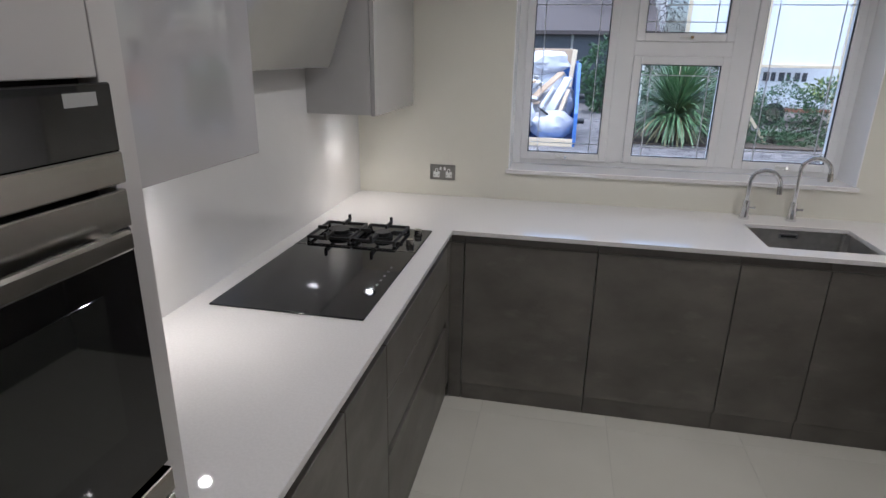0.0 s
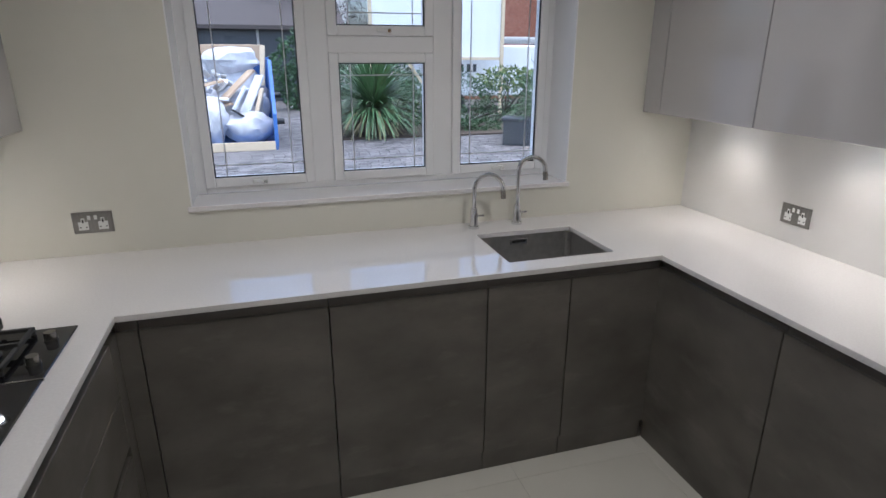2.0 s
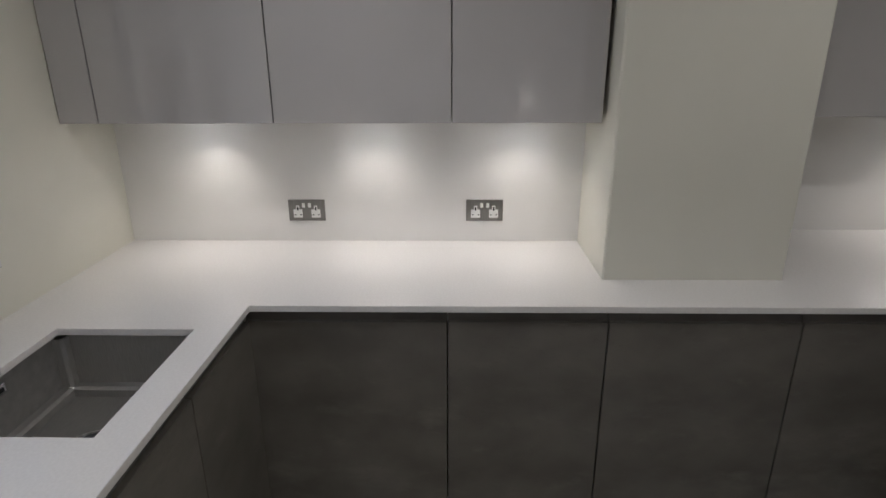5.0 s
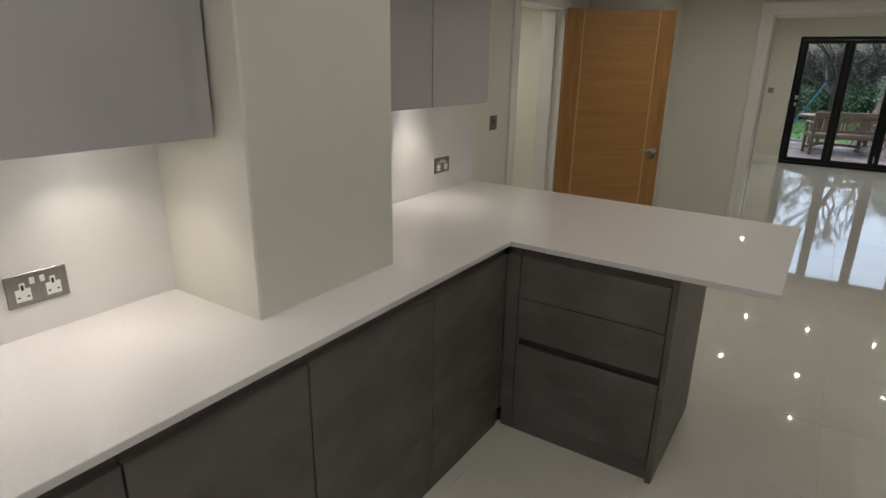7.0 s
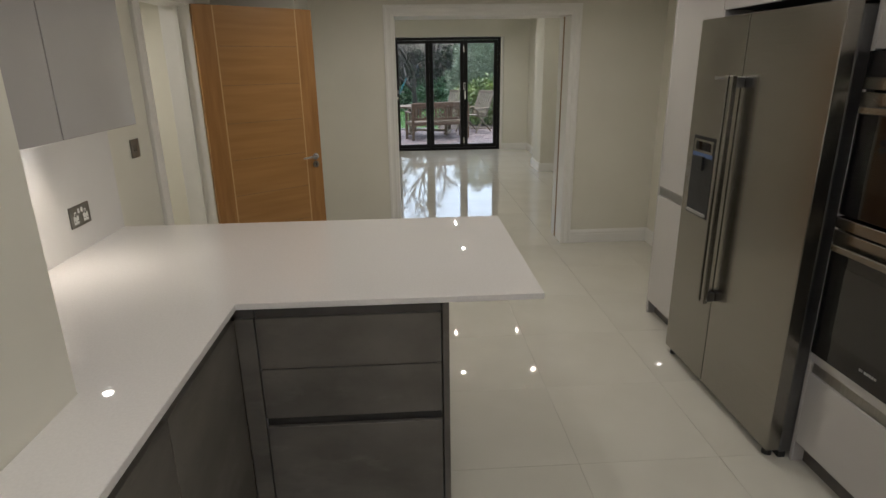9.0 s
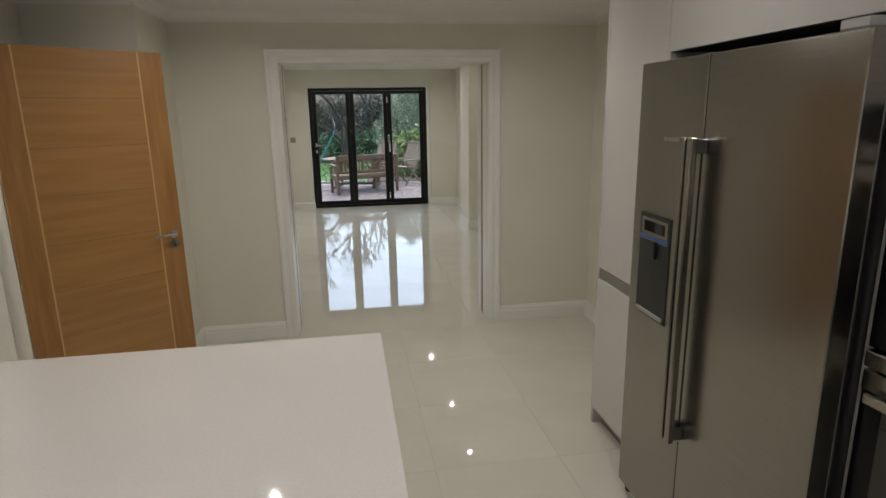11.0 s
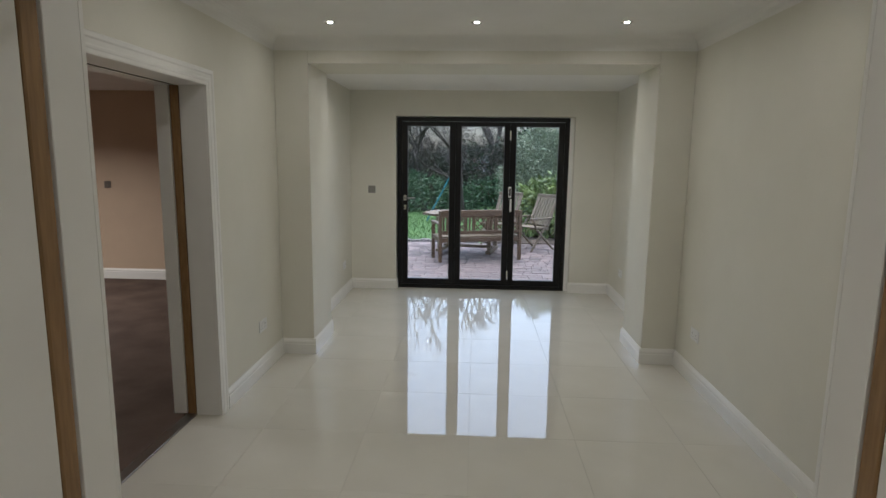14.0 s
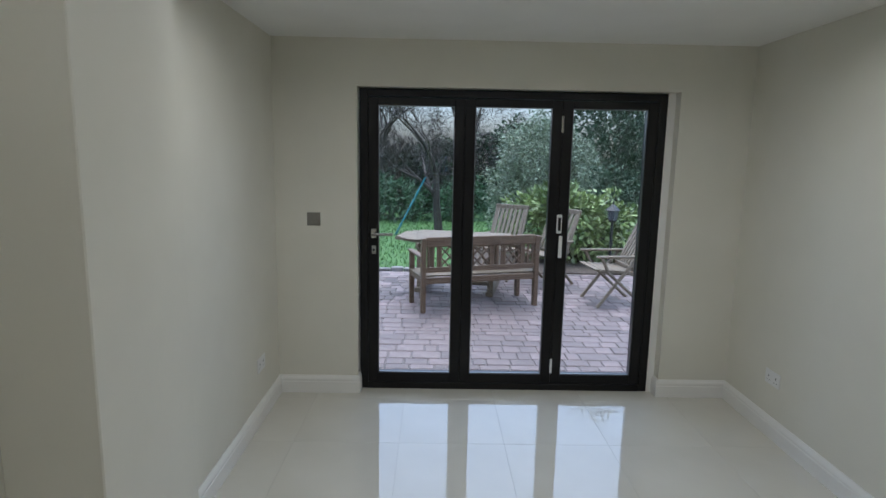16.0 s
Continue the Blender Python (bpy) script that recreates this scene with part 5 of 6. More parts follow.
fen = thing("fence", (2.0, -28.2, GZ), "brown timber panel fence at the end of the garden", "fence")
for k in range(16):
    part("board", boxes((-8 + k * 1.25, -6.78 + k * 1.25, -28.22, -28.18, GZ, 1.55), bev=0.004), M_FENCE, fen)
# grass blades
n = 14000
gx, gy = rng.uniform(-1.0, 6.5, n), rng.uniform(-24.0, -17.3, n)
gh, ga = rng.uniform(0.03, 0.075, n), rng.uniform(0, math.pi, n)
dx, dy = np.cos(ga) * 0.008, np.sin(ga) * 0.008
keep = (gx > 1.25) | (gy < -19.7)
V = np.stack([np.stack([gx - dx, gy - dy, np.full(n, GZ)], 1), np.stack([gx + dx, gy + dy, np.full(n, GZ)], 1), np.stack([gx + rng.normal(0, 0.02, n), gy + rng.normal(0, 0.02, n), GZ + gh], 1)], 1)[keep].reshape(-1, 3)
raw("lawn_grass", V.tolist(), np.arange(len(V)).reshape(-1, 3).tolist(), leaf_mat("grass_blade", (0.06, 0.14, 0.025), (0.11, 0.22, 0.05)), label="short green lawn grass", category="grass", kind="stuff")
edge = thing("lawn_edging", (2.6, -17.3, -0.12), "row of small stones along the lawn edge", "edging")
for k in range(12):
    part("stone", boxes((1.3 + k * 0.2, 1.49 + k * 0.2, -17.36, -17.26, -0.13, -0.075 + 0.01 * (k % 3)), bev=0.012), M_SETT, edge)


def bench():
    t = thing("garden_bench", (0, 0, 0), "brown wooden garden bench with lattice back panels", "bench")
    W, D, S, H = 1.45, 0.55, 0.42, 0.85
    for x in (0, W - 0.055):
        part("back_leg", boxes((x, x + 0.055, 0, 0.06, 0, H), bev=0.005), M_TEAKB, t)
        part("front_leg", boxes((x, x + 0.055, D - 0.06, D, 0, 0.62), bev=0.005), M_TEAKB, t)
        part("arm", boxes((x - 0.01, x + 0.065, 0.03, D + 0.03, 0.62, 0.65), bev=0.008), M_TEAKB, t)
        part("side_rail", boxes((x + 0.01, x + 0.045, 0.06, D - 0.06, 0.34, 0.40), bev=0.004), M_TEAKB, t)
    part("top_rail", boxes((0.055, W - 0.055, 0.008, 0.052, H - 0.10, H + 0.012), bev=0.008), M_TEAKB, t)
    part("lower_rail", boxes((0.055, W - 0.055, 0.012, 0.048, S + 0.04, S + 0.10), bev=0.005), M_TEAKB, t)
    part("seat_rail", boxes((0.055, W - 0.055, 0.012, 0.048, S - 0.09, S - 0.02), bev=0.005), M_TEAKB, t)
    part("front_rail", boxes((0.055, W - 0.055, D - 0.05, D - 0.015, S - 0.09, S - 0.02), bev=0.005), M_TEAKB, t)
    for k in range(5):
        part("seat_slat", boxes((0.0, W, 0.065 + k * 0.095, 0.145 + k * 0.095, S - 0.02, S), bev=0.004), M_TEAK, t)
    z0, z1 = S + 0.10, H - 0.10
    x = 0.055
    for i, (w, kind) in enumerate(((0.17, "s"), (0.22, "l"), (0.17, "s"), (0.22, "l"), (0.17, "s"), (0.22, "l"), (0.17, "s"))):
        if kind == "s":
            m = max(2, int(w / 0.055))
            for k in range(m):
                xx = x + (k + 0.5) * w / m
                part("back_slat", boxes((xx - 0.014, xx + 0.014, 0.022, 0.038, z0, z1), bev=0.003), M_TEAKB, t)
        else:
            for xx in (x, x + w):
                part("back_post", boxes((xx - 0.014, xx + 0.014, 0.018, 0.042, z0, z1), bev=0.003), M_TEAKB, t)
            h = z1 - z0
            for a, b in (((0, 0), (1, 1)), ((0, 1), (1, 0)), ((0, 0.5), (0.5, 1)), ((0.5, 0), (1, 0.5)), ((0, 0.5), (0.5, 0)), ((0.5, 1), (1, 0.5))):
                part("lattice_bar", tube([(x + a[0] * w, 0.03, z0 + a[1] * h), (x + b[0] * w, 0.03, z0 + b[1] * h)], 0.0105, 5), M_TEAKB, t)
        x += w
    return t


b_ = bench()
b_.matrix_world = Matrix.Translation((1.965, -14.86, -0.108)) @ Matrix.Rotation(math.atan2(-0.30, -0.954), 4, "Z")

tb = thing("garden_table", (0, 0, 0), "weathered octagonal wooden garden table", "table")
octo = [(0.86 * math.cos(radians(22.5 + 45 * k)), 0.56 * math.sin(radians(22.5 + 45 * k))) for k in range(8)]
part("tabletop", prism(octo, "Z", 0.70, 0.725), M_TEAK, tb)
part("tabletop_rim", prism([(x * 1.02, y * 1.02) for x, y in octo], "Z", 0.685, 0.712), M_TEAK, tb)
for k in range(-4, 5):
    yy = k * 0.105
    hw = 0.78 - max(0, abs(yy) - 0.25) * 0.95
    part("slat", boxes((-hw, hw, yy - 0.049, yy + 0.049, 0.722, 0.732), bev=0.003), M_TEAK, tb)
for sx in (-0.45, 0.45):
    for sy in (-0.32, 0.32):
        part("leg", boxes((sx - 0.035, sx + 0.035, sy - 0.035, sy + 0.035, 0.05, 0.69), bev=0.006), M_TEAK, tb)
    part("foot_rail", boxes((sx - 0.045, sx + 0.045, -0.42, 0.42, 0.05, 0.11), bev=0.006), M_TEAK, tb)
    part("apron", boxes((sx - 0.02, sx + 0.02, -0.5, 0.5, 0.62, 0.69), bev=0.004), M_TEAK, tb)
part("stretcher", boxes((-0.45, 0.45, -0.03, 0.03, 0.10, 0.15), bev=0.004), M_TEAK, tb)
tb.matrix_world = Matrix.Translation((1.50, -15.98, -0.108)) @ Matrix.Rotation(radians(-12), 4, "Z")


def folding_chair():
    t = thing("garden_chair", (0, 0, 0), "weathered wooden folding armchair on the patio", "chair", "garden chairs")
    W = 0.54
    bt = Vector((-0.42, 0, 1.02))
    for y in (0.0, W):
        part("leg", tube([(0.30, y, 0.0), (-0.16, y, 0.60)], 0.021, 6), M_TEAK, t)
        part("leg", tube([(-0.30, y, 0.0), (0.18, y, 0.42), (0.27, y, 0.60)], 0.021, 6), M_TEAK, t)
        part("arm", boxes((-0.24, 0.34, y - 0.03, y + 0.03, 0.60, 0.628), bev=0.008), M_TEAK, t)
        part("back_stile", tube([(-0.12, y * 0.92 + 0.02, 0.38), (bt.x, y * 0.92 + 0.02, bt.z)], 0.02, 6), M_TEAK, t)
        part("seat_rail", tube([(-0.16, y * 0.92 + 0.02, 0.40), (0.30, y * 0.92 + 0.02, 0.44)], 0.018, 6), M_TEAK, t)
    for k in range(6):
        x = -0.13 + k * 0.083
        part("seat_slat", boxes((x, x + 0.065, 0.0, W, 0.422 + k * 0.006, 0.438 + k * 0.006), bev=0.004), M_TEAK, t)
    for k in range(7):
        y = 0.06 + k * 0.07
        part("back_slat", prism([(-0.13, 0.46), (-0.115, 0.46), (bt.x + 0.025, bt.z - 0.03), (bt.x + 0.008, bt.z - 0.03)], "Y", y - 0.022, y + 0.022), M_TEAK, t)
    part("top_rail", boxes((bt.x - 0.012, bt.x + 0.03, 0.0, W, bt.z - 0.05, bt.z + 0.02), bev=0.008), M_TEAK, t)
    part("back_rail", boxes((-0.15, -0.11, 0.0, W, 0.45, 0.49), bev=0.004), M_TEAK, t)
    return t


ch = folding_chair()
ch.matrix_world = Matrix.Translation((-0.36, -15.80, -0.108)) @ Matrix.Rotation(radians(6), 4, "Z")
for x, y, a in ((1.10, -17.12, 58), (0.45, -16.74, 40)):
    copy_thing(ch, Matrix.Translation((x, y, -0.108)) @ Matrix.Rotation(radians(a), 4, "Z"))

lp = thing("garden_lantern", (-0.92, -17.45, -0.1), "black garden lantern on a post", "lamp")
part("post", tube([(-0.92, -17.45, -0.1), (-0.92, -17.45, 0.68)], 0.022, 10), M_BLACK, lp)
ln = part("lantern", merge(cyl((-0.92, -17.45, 0.68), 0.05, 0.03, seg=6, r2=0.075), cyl((-0.92, -17.45, 0.86), 0.12, 0.09, seg=6, r2=0.02), cyl((-0.92, -17.45, 0.95), 0.012, 0.05, seg=6)), M_BLACK, lp)
part("lantern_glass", cyl((-0.92, -17.45, 0.71), 0.072, 0.15, seg=6, r2=0.095), M_SMOKE, ln)
solo("garden_pole", tube([(2.71, -21.4, -0.13), (2.06, -21.8, 1.15)], 0.022, 8), M_TEAL, "teal pole leaning against the tree", "pole")
solo("stone_fragment", boxes((0.72, 0.92, -12.92, -12.84, -0.115, -0.09), bev=0.008), M_PINE, "pale wood offcut lying on the patio", "offcut")

# ---- front of the house ----
FZ = -0.15
strap_plant((3.62, 11.2, -0.13), 850, 1.42, 3, "large green strap-leaved plant in the front bed", 110)
strap_plant((7.30, 9.33, -0.16), 650, 1.3, 4, "large green strap-leaved plant beside the drive", 50)
shrub("hedge", "mixed green hedge behind the front bed", (6.2, 12.6, -0.13), [(5.2, 12.6, 0.5, 0.7, 0.5, 0.7), (6.3, 12.7, 0.55, 0.8, 0.5, 0.65), (7.5, 12.6, 0.55, 0.8, 0.5, 0.7), (8.8, 12.6, 0.6, 0.8, 0.5, 0.7), (4.6, 12.3, 0.4, 0.5, 0.4, 0.6), (10.2, 12.4, 0.6, 0.8, 0.5, 0.7), (3.4, 14.0, 0.6, 1.0, 0.5, 0.9), (4.6, 13.6, 0.6, 0.9, 0.5, 0.85)], 15000, 0.075, L_MID)
shrub("hedge", "dark boundary hedge beyond the drive", (7.0, 24.0, -0.15), [(5.2, 24.0, 1.0, 1.2, 0.7, 1.4), (7.0, 24.2, 1.0, 1.4, 0.7, 1.5), (9.0, 24.0, 1.0, 1.3, 0.7, 1.4)], 6000, 0.16, L_DARK)
shrub("front_shrub", "yellow-green shrub on top of the hedge", (7.6, 12.9, -0.13), [(7.6, 12.9, 1.05, 0.8, 0.3, 0.28), (8.6, 12.9, 1.0, 0.5, 0.3, 0.25)], 900, 0.12, L_YEL)
shrub("front_shrub", "low weeds at the foot of the hedge", (5.9, 11.4, -0.13), [(5.7, 11.4, 0.0, 0.6, 0.3, 0.16), (6.4, 11.3, -0.02, 0.5, 0.3, 0.14)], 900, 0.09, L_MID)
shrub("front_shrub", "rounded green bush beside the garage", (2.3, 18.5, -0.15), [(2.35, 18.5, 1.3, 0.75, 0.6, 1.0), (2.4, 18.5, 0.6, 0.7, 0.6, 0.8)], 3000, 0.13, L_MID)
shrub("hedge", "tall dark clipped hedge beside the garage", (-2.4, 20.0, -0.15), [(-2.2, 20.2, 1.3, 1.2, 0.8, 1.6), (-4.2, 20.2, 1.3, 1.4, 0.8, 1.6)], 4000, 0.15, L_DARK)
vs, fs = leaves([(x, 24.5, 4.2, 1.6, 1.0, 2.2) for x in (2.8, 4.2, 5.6)], 3500, 0.22, 0.14)
raw("far_twigs", vs, fs, L_TWIG, label="bare twigs of a tree beyond the garage", category="tree", kind="stuff")
solo("timber_beam", tube([(4.42, 11.5, 1.66), (5.75, 11.5, -0.17)], 0.045, 4), M_PINE, "pale timber prop leaning in the front bed", "timber")

hb = thing("hoarding", (6.4, 15.0, FZ), "white site hoarding board on timber posts", "hoarding")
part("board", boxes((4.25, 8.40, 15.0, 15.03, 1.55, 4.6), bev=0.004), M_WHITEB, hb)
for x in (4.30, 6.30, 8.36):
    part("post", boxes((x - 0.05, x + 0.05, 14.92, 15.0, FZ, 4.7), bev=0.004), M_PINE, hb)
part("rail", boxes((4.25, 8.40, 14.95, 15.0, 1.50, 1.58), bev=0.003), M_PINE, hb)

van = thing("van", (9.0, 16.6, FZ), "white parked van with a pipe rack on the roof", "van")
part("body", merge(boxes((6.3, 11.2, 16.0, 17.9, 0.35, 1.95), bev=0.12, seg=3), boxes((10.9, 12.3, 16.05, 17.85, 0.35, 1.25), bev=0.12, seg=3)), M_VAN, van)
part("windscreen", prism([(11.15, 1.80), (11.9, 1.25), (11.95, 1.25), (11.22, 1.83)], "Y", 16.15, 17.75), M_BLACKG, van)
part("side_window", boxes((10.2, 11.0, 15.99, 16.01, 1.25, 1.72), bev=0.004), M_BLACKG, van)
for x in (7.2, 11.2):
    wh = part("wheel", cyl((x, 15.98, 0.17), 0.33, 0.22, "Y", 24), M_BLACK, van)
    part("rim", cyl((x, 15.965, 0.17), 0.2, 0.03, "Y", 18), M_STEEL, wh)
part("roof_pipe", cyl((8.0, 16.3, 2.1), 0.11, 3.6, "X", 16), M_GREYP, van)
for x in (8.4, 10.6):
    part("rack_bar", boxes((x - 0.03, x + 0.03, 16.1, 17.8, 1.93, 2.0)), M_BLACK, van)
for k, w in enumerate((0.16, 0.12, 0.15, 0.10, 0.14, 0.12)):
    part("lettering", boxes((6.75 + k * 0.21, 6.75 + k * 0.21 + w, 15.985, 15.998, 1.12, 1.36)), M_BIN, van, "dark unreadable lettering")
part("tail_light", boxes((6.28, 6.31, 16.05, 16.15, 1.0, 1.4)), M_RED, van)

bx = thing("storage_box", (6.55, 8.9, FZ), "dark grey plastic storage box on the drive", "box")
bm = boxes((6.0, 7.45, 8.62, 9.12, FZ, 0.36), bev=0.03, seg=2)
part("body", bm, M_BIN, bx)
part("lid", boxes((5.97, 7.48, 8.59, 9.15, 0.36, 0.42), bev=0.02, seg=2), M_BIN, bx)
part("badge", cyl((6.98, 8.615, 0.13), 0.10, 0.008, "Y", 20), M_GREYP, bx, "round pale badge")
bx.matrix_world = Matrix.Translation((6.55, 8.9, FZ)) @ Matrix.Rotation(radians(-28), 4, "Z")

sp = thing("skip", (0.4, 11.2, FZ), "blue builders' skip with an open end", "skip")
part("floor_plate", boxes((-0.9, 1.38, 9.65, 12.9, FZ, -0.08)), M_BLUEP, sp)
part("side", prism([(9.65, -0.1), (12.9, -0.1), (12.9, 1.55), (10.4, 1.55), (9.65, 0.55)], "X", 1.33, 1.40), M_BLUEP, sp)
part("side", prism([(9.65, -0.1), (12.9, -0.1), (12.9, 1.3), (9.65, 0.9)], "X", -0.95, -0.88), M_BLUEP, sp)
part("end", boxes((-0.95, 1.40, 12.85, 12.92, -0.1, 1.60), bev=0.01), M_BLUEP, sp)
part("front_board", boxes((-0.9, 1.33, 9.62, 9.66, FZ, 0.02), bev=0.004), M_PINE, sp)
for y, z in ((10.2, 0.35), (11.4, 0.8)):
    part("lug", cyl((1.40, y, z), 0.06, 0.16, "X", 14), M_BLACK, sp)


def sack(c, s, seed, label):
    bm = bmesh.new()
    bmesh.ops.create_icosphere(bm, subdivisions=3, radius=1.0)
    off = Vector((seed * 3.1, seed * 1.7, 0))
    for v in bm.verts:
        k = 1 + 0.28 * noise.noise(v.co * 1.6 + off) + 0.12 * noise.noise(v.co * 4.5 + off)
        v.co = Vector((v.co.x * s[0] * k, v.co.y * s[1] * k, v.co.z * s[2] * k)) + Vector(c)
    solo("rubble_sack", bm, M_SACK, label, "sack", "rubbish in the skip", smooth=True)


for i, (c, s) in enumerate((((0.85, 10.3, 0.24), (0.52, 0.4, 0.32)), ((0.15, 10.1, 0.38), (0.32, 0.35, 0.46)), ((-0.5, 10.2, 0.30), (0.4, 0.4, 0.38)), ((0.55, 12.0, 1.55), (0.62, 0.45, 0.30)), ((-0.3, 12.1, 1.25), (0.45, 0.4, 0.35)), ((0.5, 11.3, 0.50), (0.7, 0.6, 0.55)), ((-0.3, 11.2, 0.45), (0.6, 0.6, 0.52)), ((1.15, 10.75, 0.62), (0.16, 0.25, 0.3)), ((0.6, 12.2, 0.85), (0.7, 0.5, 0.6)))):
    sack(c, s, i + 1, "bulging white rubble sack in the skip")
for i, (a, b, w, m) in enumerate((((0.35, 10.6, 0.75), (1.0, 10.9, 1.35), 0.16, M_CARD), ((0.75, 10.4, 0.45), (1.15, 10.7, 1.25), 0.14, M_WHITEB), ((0.55, 10.25, 0.55), (0.85, 10.3, 1.05), 0.12, M_WHITEB), ((0.95, 10.2, 0.30), (1.18, 10.5, 1.0), 0.05, M_PINE), ((-0.1, 10.35, 0.85), (0.5, 10.4, 0.80), 0.18, M_WHITEB), ((0.1, 10.5, 0.62), (0.55, 10.6, 0.70), 0.15, M_CARD), ((0.55, 10.1, 0.62), (0.85, 10.12, 0.42), 0.06, M_BLACK), ((-0.2, 10.6, 1.0), (0.4, 10.8, 1.15), 0.15, M_CARD), ((1.2, 11.6, 1.0), (1.27, 11.7, 1.85), 0.06, M_PINE))):
    a, b = Vector(a), Vector(b)
    bm = boxes((-w, w, -0.02, 0.02, 0, (b - a).length), bev=0.005)
    bmesh.ops.transform(bm, verts=bm.verts[:], matrix=Matrix.Translation(a) @ (b - a).to_track_quat("Z", "Y").to_matrix().to_4x4())
    solo("waste_board", bm, m, "discarded broken board lying in the skip", "board", "rubbish in the skip")
solo("waste_board", boxes((-0.9, 1.28, 12.55, 12.6, 1.45, 1.88), bev=0.01), M_CARD, "large cardboard sheet standing in the skip", "board", "rubbish in the skip")
for i in range(26):
    x, y, z = 0.1 + rng.random() * 0.9 - 0.4, 10.7 + rng.random() * 0.5, 0.95 + rng.random() * 0.35
    bm = boxes((-0.09, 0.09, -0.05, 0.05, -0.02, 0.02), bev=0.004)
    bmesh.ops.transform(bm, verts=bm.verts[:], matrix=pose(x, y, z, rng.uniform(-60, 60), rng.uniform(-60, 60), rng.uniform(0, 180)))
    solo("rubble_piece", bm, M_WHITEB if i % 3 else M_GREYP, "broken piece of plaster board in the skip", "rubble", "rubbish in the skip")

gr = thing("garage", (0.0, 24.0, FZ), "dark garage with a brown tiled roof", "garage")
part("wall", boxes((-6, 4.2, 22.6, 28, FZ, 2.75)), M_RENDER, gr)
for k in range(4):
    part("door", boxes((-5.6 + k * 2.3, -3.4 + k * 2.3, 22.5, 22.6, FZ, 2.55), bev=0.01), M_BIN, gr)
part("roof", prism([(22.2, 2.7), (25.6, 4.4), (29, 2.7), (29, 2.55), (22.2, 2.55)], "X", -6.4, 4.6), M_ROOF, gr)
hs = thing("white_house", (0, 33, FZ), "white rendered house behind the garage", "house")
part("wall", boxes((-9, 6, 31, 38, FZ, 6.2)), M_RENDER, hs)
part("roof", prism([(30.4, 6.2), (34.5, 8.8), (38.6, 6.2)], "X", -9.5, 6.5), M_ROOF, hs)
for x in (-6, -2, 2):
    wn_ = part("window", boxes((x, x + 1.4, 30.94, 31.0, 3.9, 5.1), bev=0.01), M_BLACKG, hs)
    part("window_frame", boxes((x - 0.06, x, 30.92, 31.0, 3.84, 5.16), (x + 1.4, x + 1.46, 30.92, 31.0, 3.84, 5.16), (x - 0.06, x + 1.46, 30.92, 31.0, 5.1, 5.16), (x - 0.06, x + 1.46, 30.92, 31.0, 3.84, 3.9)), M_UPVC, wn_)
h2 = thing("cream_house", (18, 24, FZ), "cream house with dark balcony rails across the road", "house")
part("wall", boxes((12.5, 24, 21.0, 28, FZ, 7.0)), M_CREAM, h2)
part("brick_wall", boxes((9.4, 12.5, 21.3, 28, FZ, 6.0)), M_BRICK, h2, "red brick side wall")
part("roof", prism([(20.4, 7.0), (24.5, 9.5), (28.6, 7.0)], "X", 9.0, 24.5), M_ROOF, h2)
for x in (13.2, 15.2, 17.4, 19.6):
    for z in (0.9, 3.5):
        wn_ = part("window", boxes((x, x + 1.2, 20.95, 21.0, z, z + 1.2), bev=0.01), M_BLACKG, h2)
        part("window_frame", boxes((x - 0.06, x, 20.93, 21.0, z - 0.06, z + 1.26), (x + 1.2, x + 1.26, 20.93, 21.0, z - 0.06, z + 1.26), (x + 0.57, x + 0.63, 20.93, 21.0, z, z + 1.2)), M_UPVC, wn_)
for z in (2.35, 2.75, 3.25):
    part("balcony_rail", boxes((12.6, 22, 20.05, 20.1, z, z + 0.06)), M_BLACK, h2)
for k in range(20):
    part("balcony_post", boxes((12.7 + k * 0.48, 12.74 + k * 0.48, 20.05, 20.1, 2.3, 3.3)), M_BLACK, h2)
part("balcony_slab", boxes((12.5, 22, 20.0, 21.0, 2.18, 2.32)), M_CREAM, h2)
gw = thing("garden_wall", (12.5, 16.8, FZ), "low red brick boundary wall", "wall")
part("wall", boxes((12.4, 18.0, 16.4, 16.65, FZ, 1.25)), M_BRICK, gw)
part("coping", boxes((12.35, 18.05, 16.35, 16.7, 1.25, 1.31), bev=0.01), M_SETT, gw)


# ---- paving ----
def slabs(x0, x1, y0, y1, z, rows, lengths, seed, gap=0.008):
    """Rows of pavers: (x, y, length, depth) laid in courses along x."""
    rs = random.Random(seed)
    y, out, k = y0, [], 0
    while y < y1:
        d = rows[rs.randrange(len(rows))]
        x = x0 - rs.random() * 0.2
        while x < x1:
            w = lengths[rs.randrange(len(lengths))]
            out.append((x, y, w, d))
            x += w
        y += d
        k += 1
    return out


def joined_slabs(name, lst, z, material, label, gap=0.008, th=0.05):
    vs, fs = [], []
    for x, y, w, d in lst:
        b, g, e = len(vs), gap / 2, 0.008
        zt = z + rng.normal(0, 0.0015)
        for s, zz in ((0, z - th), (0, zt - e), (e, zt)):
            vs += [(x + g + s, y + g + s, zz), (x + w - g - s, y + g + s, zz), (x + w - g - s, y + d - g - s, zz), (x + g + s, y + d - g - s, zz)]
        for l in (0, 4):
            for i in range(4):
                fs.append((b + l + i, b + l + (i + 1) % 4, b + l + 4 + (i + 1) % 4, b + l + 4 + i))
        fs.append((b + 8, b + 9, b + 10, b + 11))
    return raw(name, vs, fs, material, label=label, category="paving", kind="stuff")


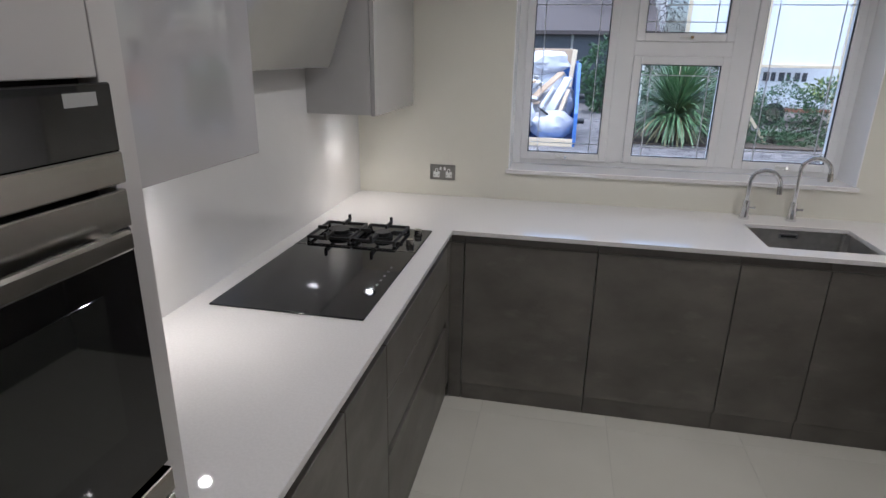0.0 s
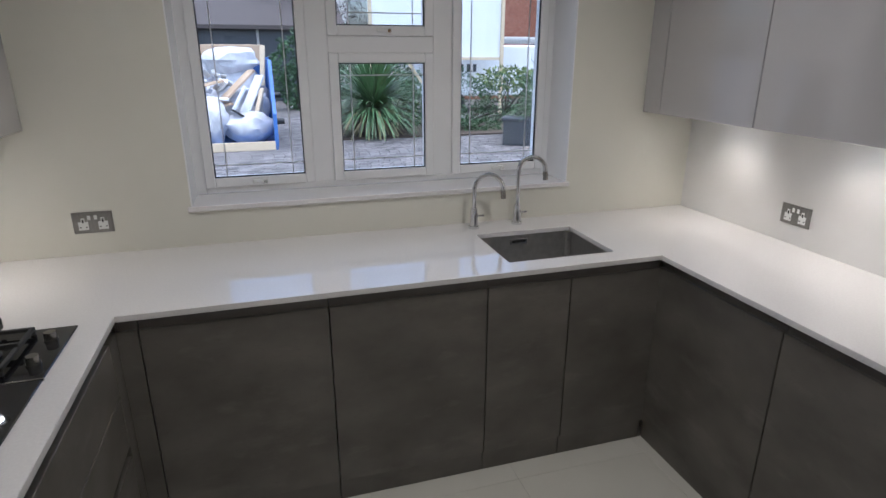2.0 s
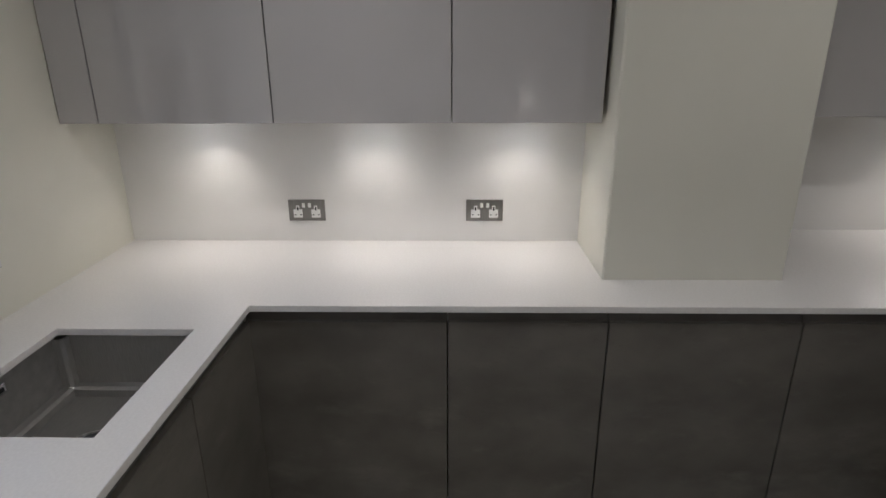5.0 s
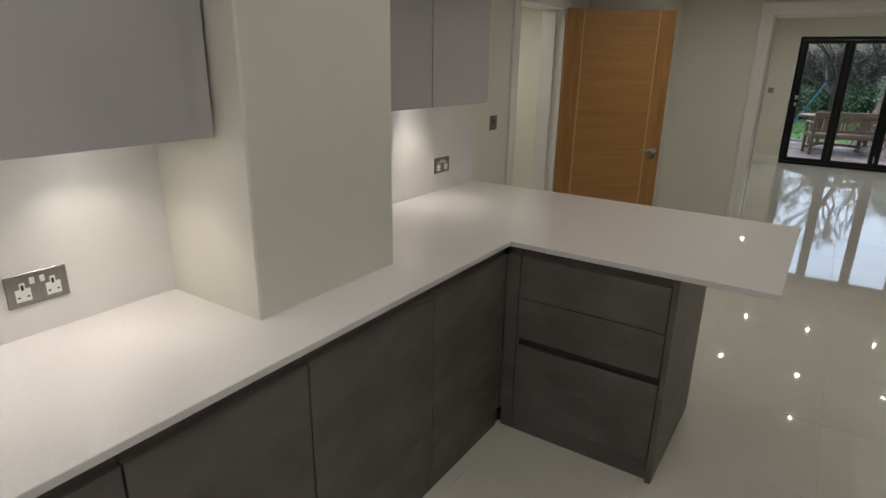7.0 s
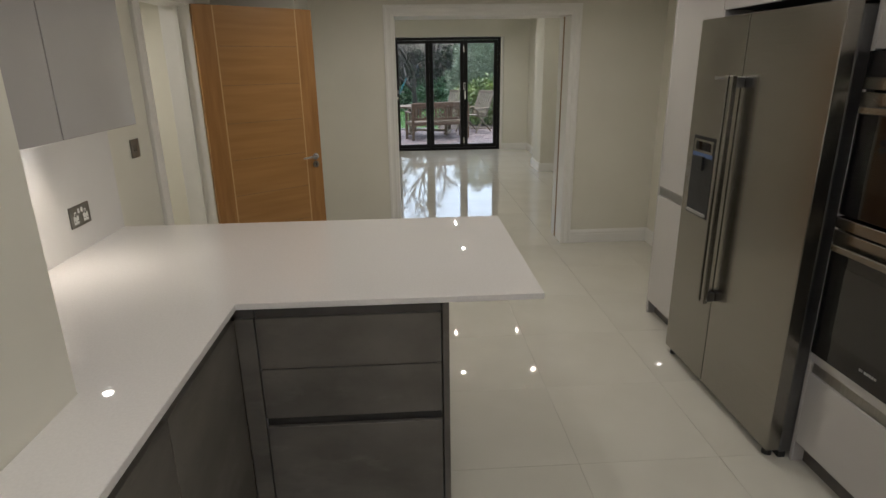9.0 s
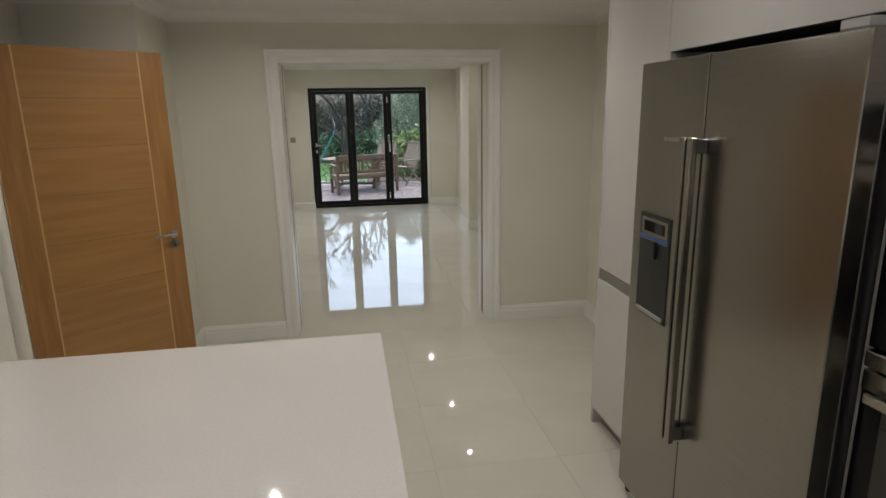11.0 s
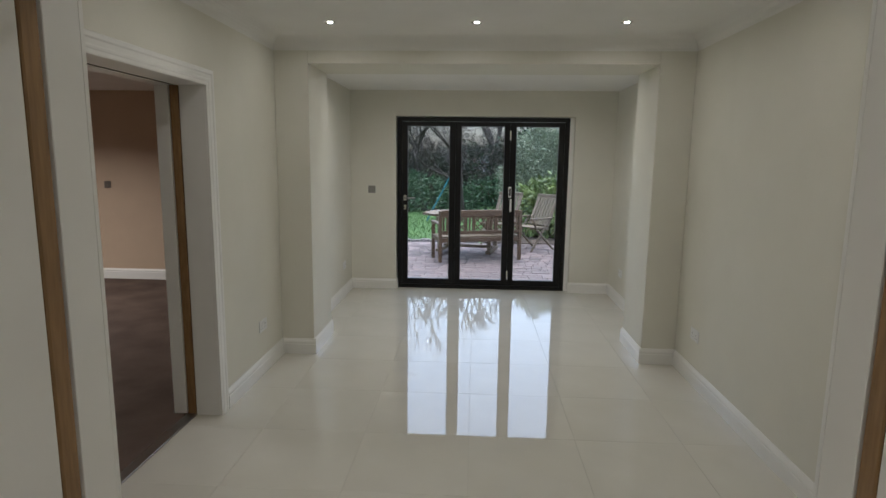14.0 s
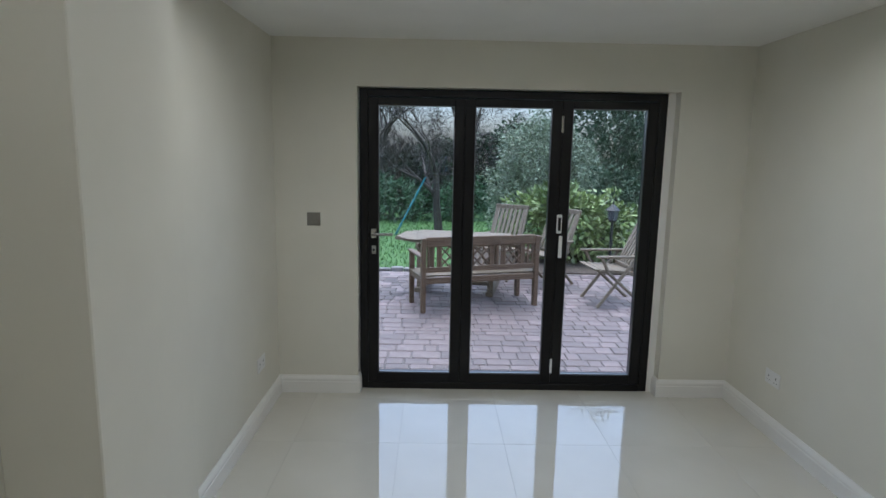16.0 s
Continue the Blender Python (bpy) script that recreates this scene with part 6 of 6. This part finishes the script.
all_p = slabs(-3.2, 3.25, -17.2, -12.75, 0, (0.11, 0.15, 0.18), (0.12, 0.16, 0.21, 0.26), 4)
near = sorted((p for p in all_p if -0.2 < p[0] < 2.6 and p[1] > -15.2), key=lambda p: -p[1])[:295]
chosen = set(near)
far_p = [p for p in all_p if p not in chosen]
M_PAVI = leaf_mat("brown_paver_joined", (0.135, 0.099, 0.091), (0.19, 0.147, 0.137), 0.6)
joined_slabs("patio_pavers", far_p, -0.108, M_PAVI, "worn brown block pavers")
M_SETTI = leaf_mat("grey_sett_joined", (0.115, 0.105, 0.10), (0.17, 0.155, 0.15), 0.7)
joined_slabs("drive_pavers", slabs(-2, 9.5, 5.0, 10.6, 0, (0.10,), (0.20,), 5) + slabs(0.8, 3.0, 10.6, 16, 0, (0.10,), (0.20,), 6), FZ, M_SETTI, "grey rectangular block pavers")
pav_me = {}
pt = bpy.data.objects["patio"]
for x, y, w, d in near:
    key = (w, d)
    if key not in pav_me:
        pav_me[key] = mesh("paver", boxes((0.004, w - 0.004, 0.004, d - 0.004, -0.05, 0), bev=0.007), M_PAVER)
    ob = new("paver", pav_me[key])
    ob.parent = pt
    ob.location = Vector((x, y, -0.108 + rng.normal(0, 0.0015))) - pt.location

# ---- floor tiles ----
tile_me = {}
P = 0.6125
fl = bpy.data.objects["floor_slab"]
for i in range(-4, 5):
    for j in range(-7, 17):
        x0, y1 = 1.40 + i * P, -3.13 - j * P
        x1, y0 = x0 + P - 0.0013, y1 - P + 0.0013
        x0, x1, y0, y1 = max(x0, -0.3), min(x1, 3.53), max(y0, -12.5), min(y1, 0.2)
        if y0 < -5.7:
            x1 = min(x1, 3.10)
        if x1 - x0 < 0.02 or y1 - y0 < 0.02:
            continue
        key = (round(x1 - x0, 3), round(y1 - y0, 3))
        if key not in tile_me:
            tile_me[key] = mesh("tile", boxes((0, x1 - x0, 0, y1 - y0, -0.008, 0), bev=0.0004), M_TILE)
        ob = new("tile", tile_me[key])
        ob.parent = fl
        ob.location = Vector((x0, y0, 0)) - fl.location
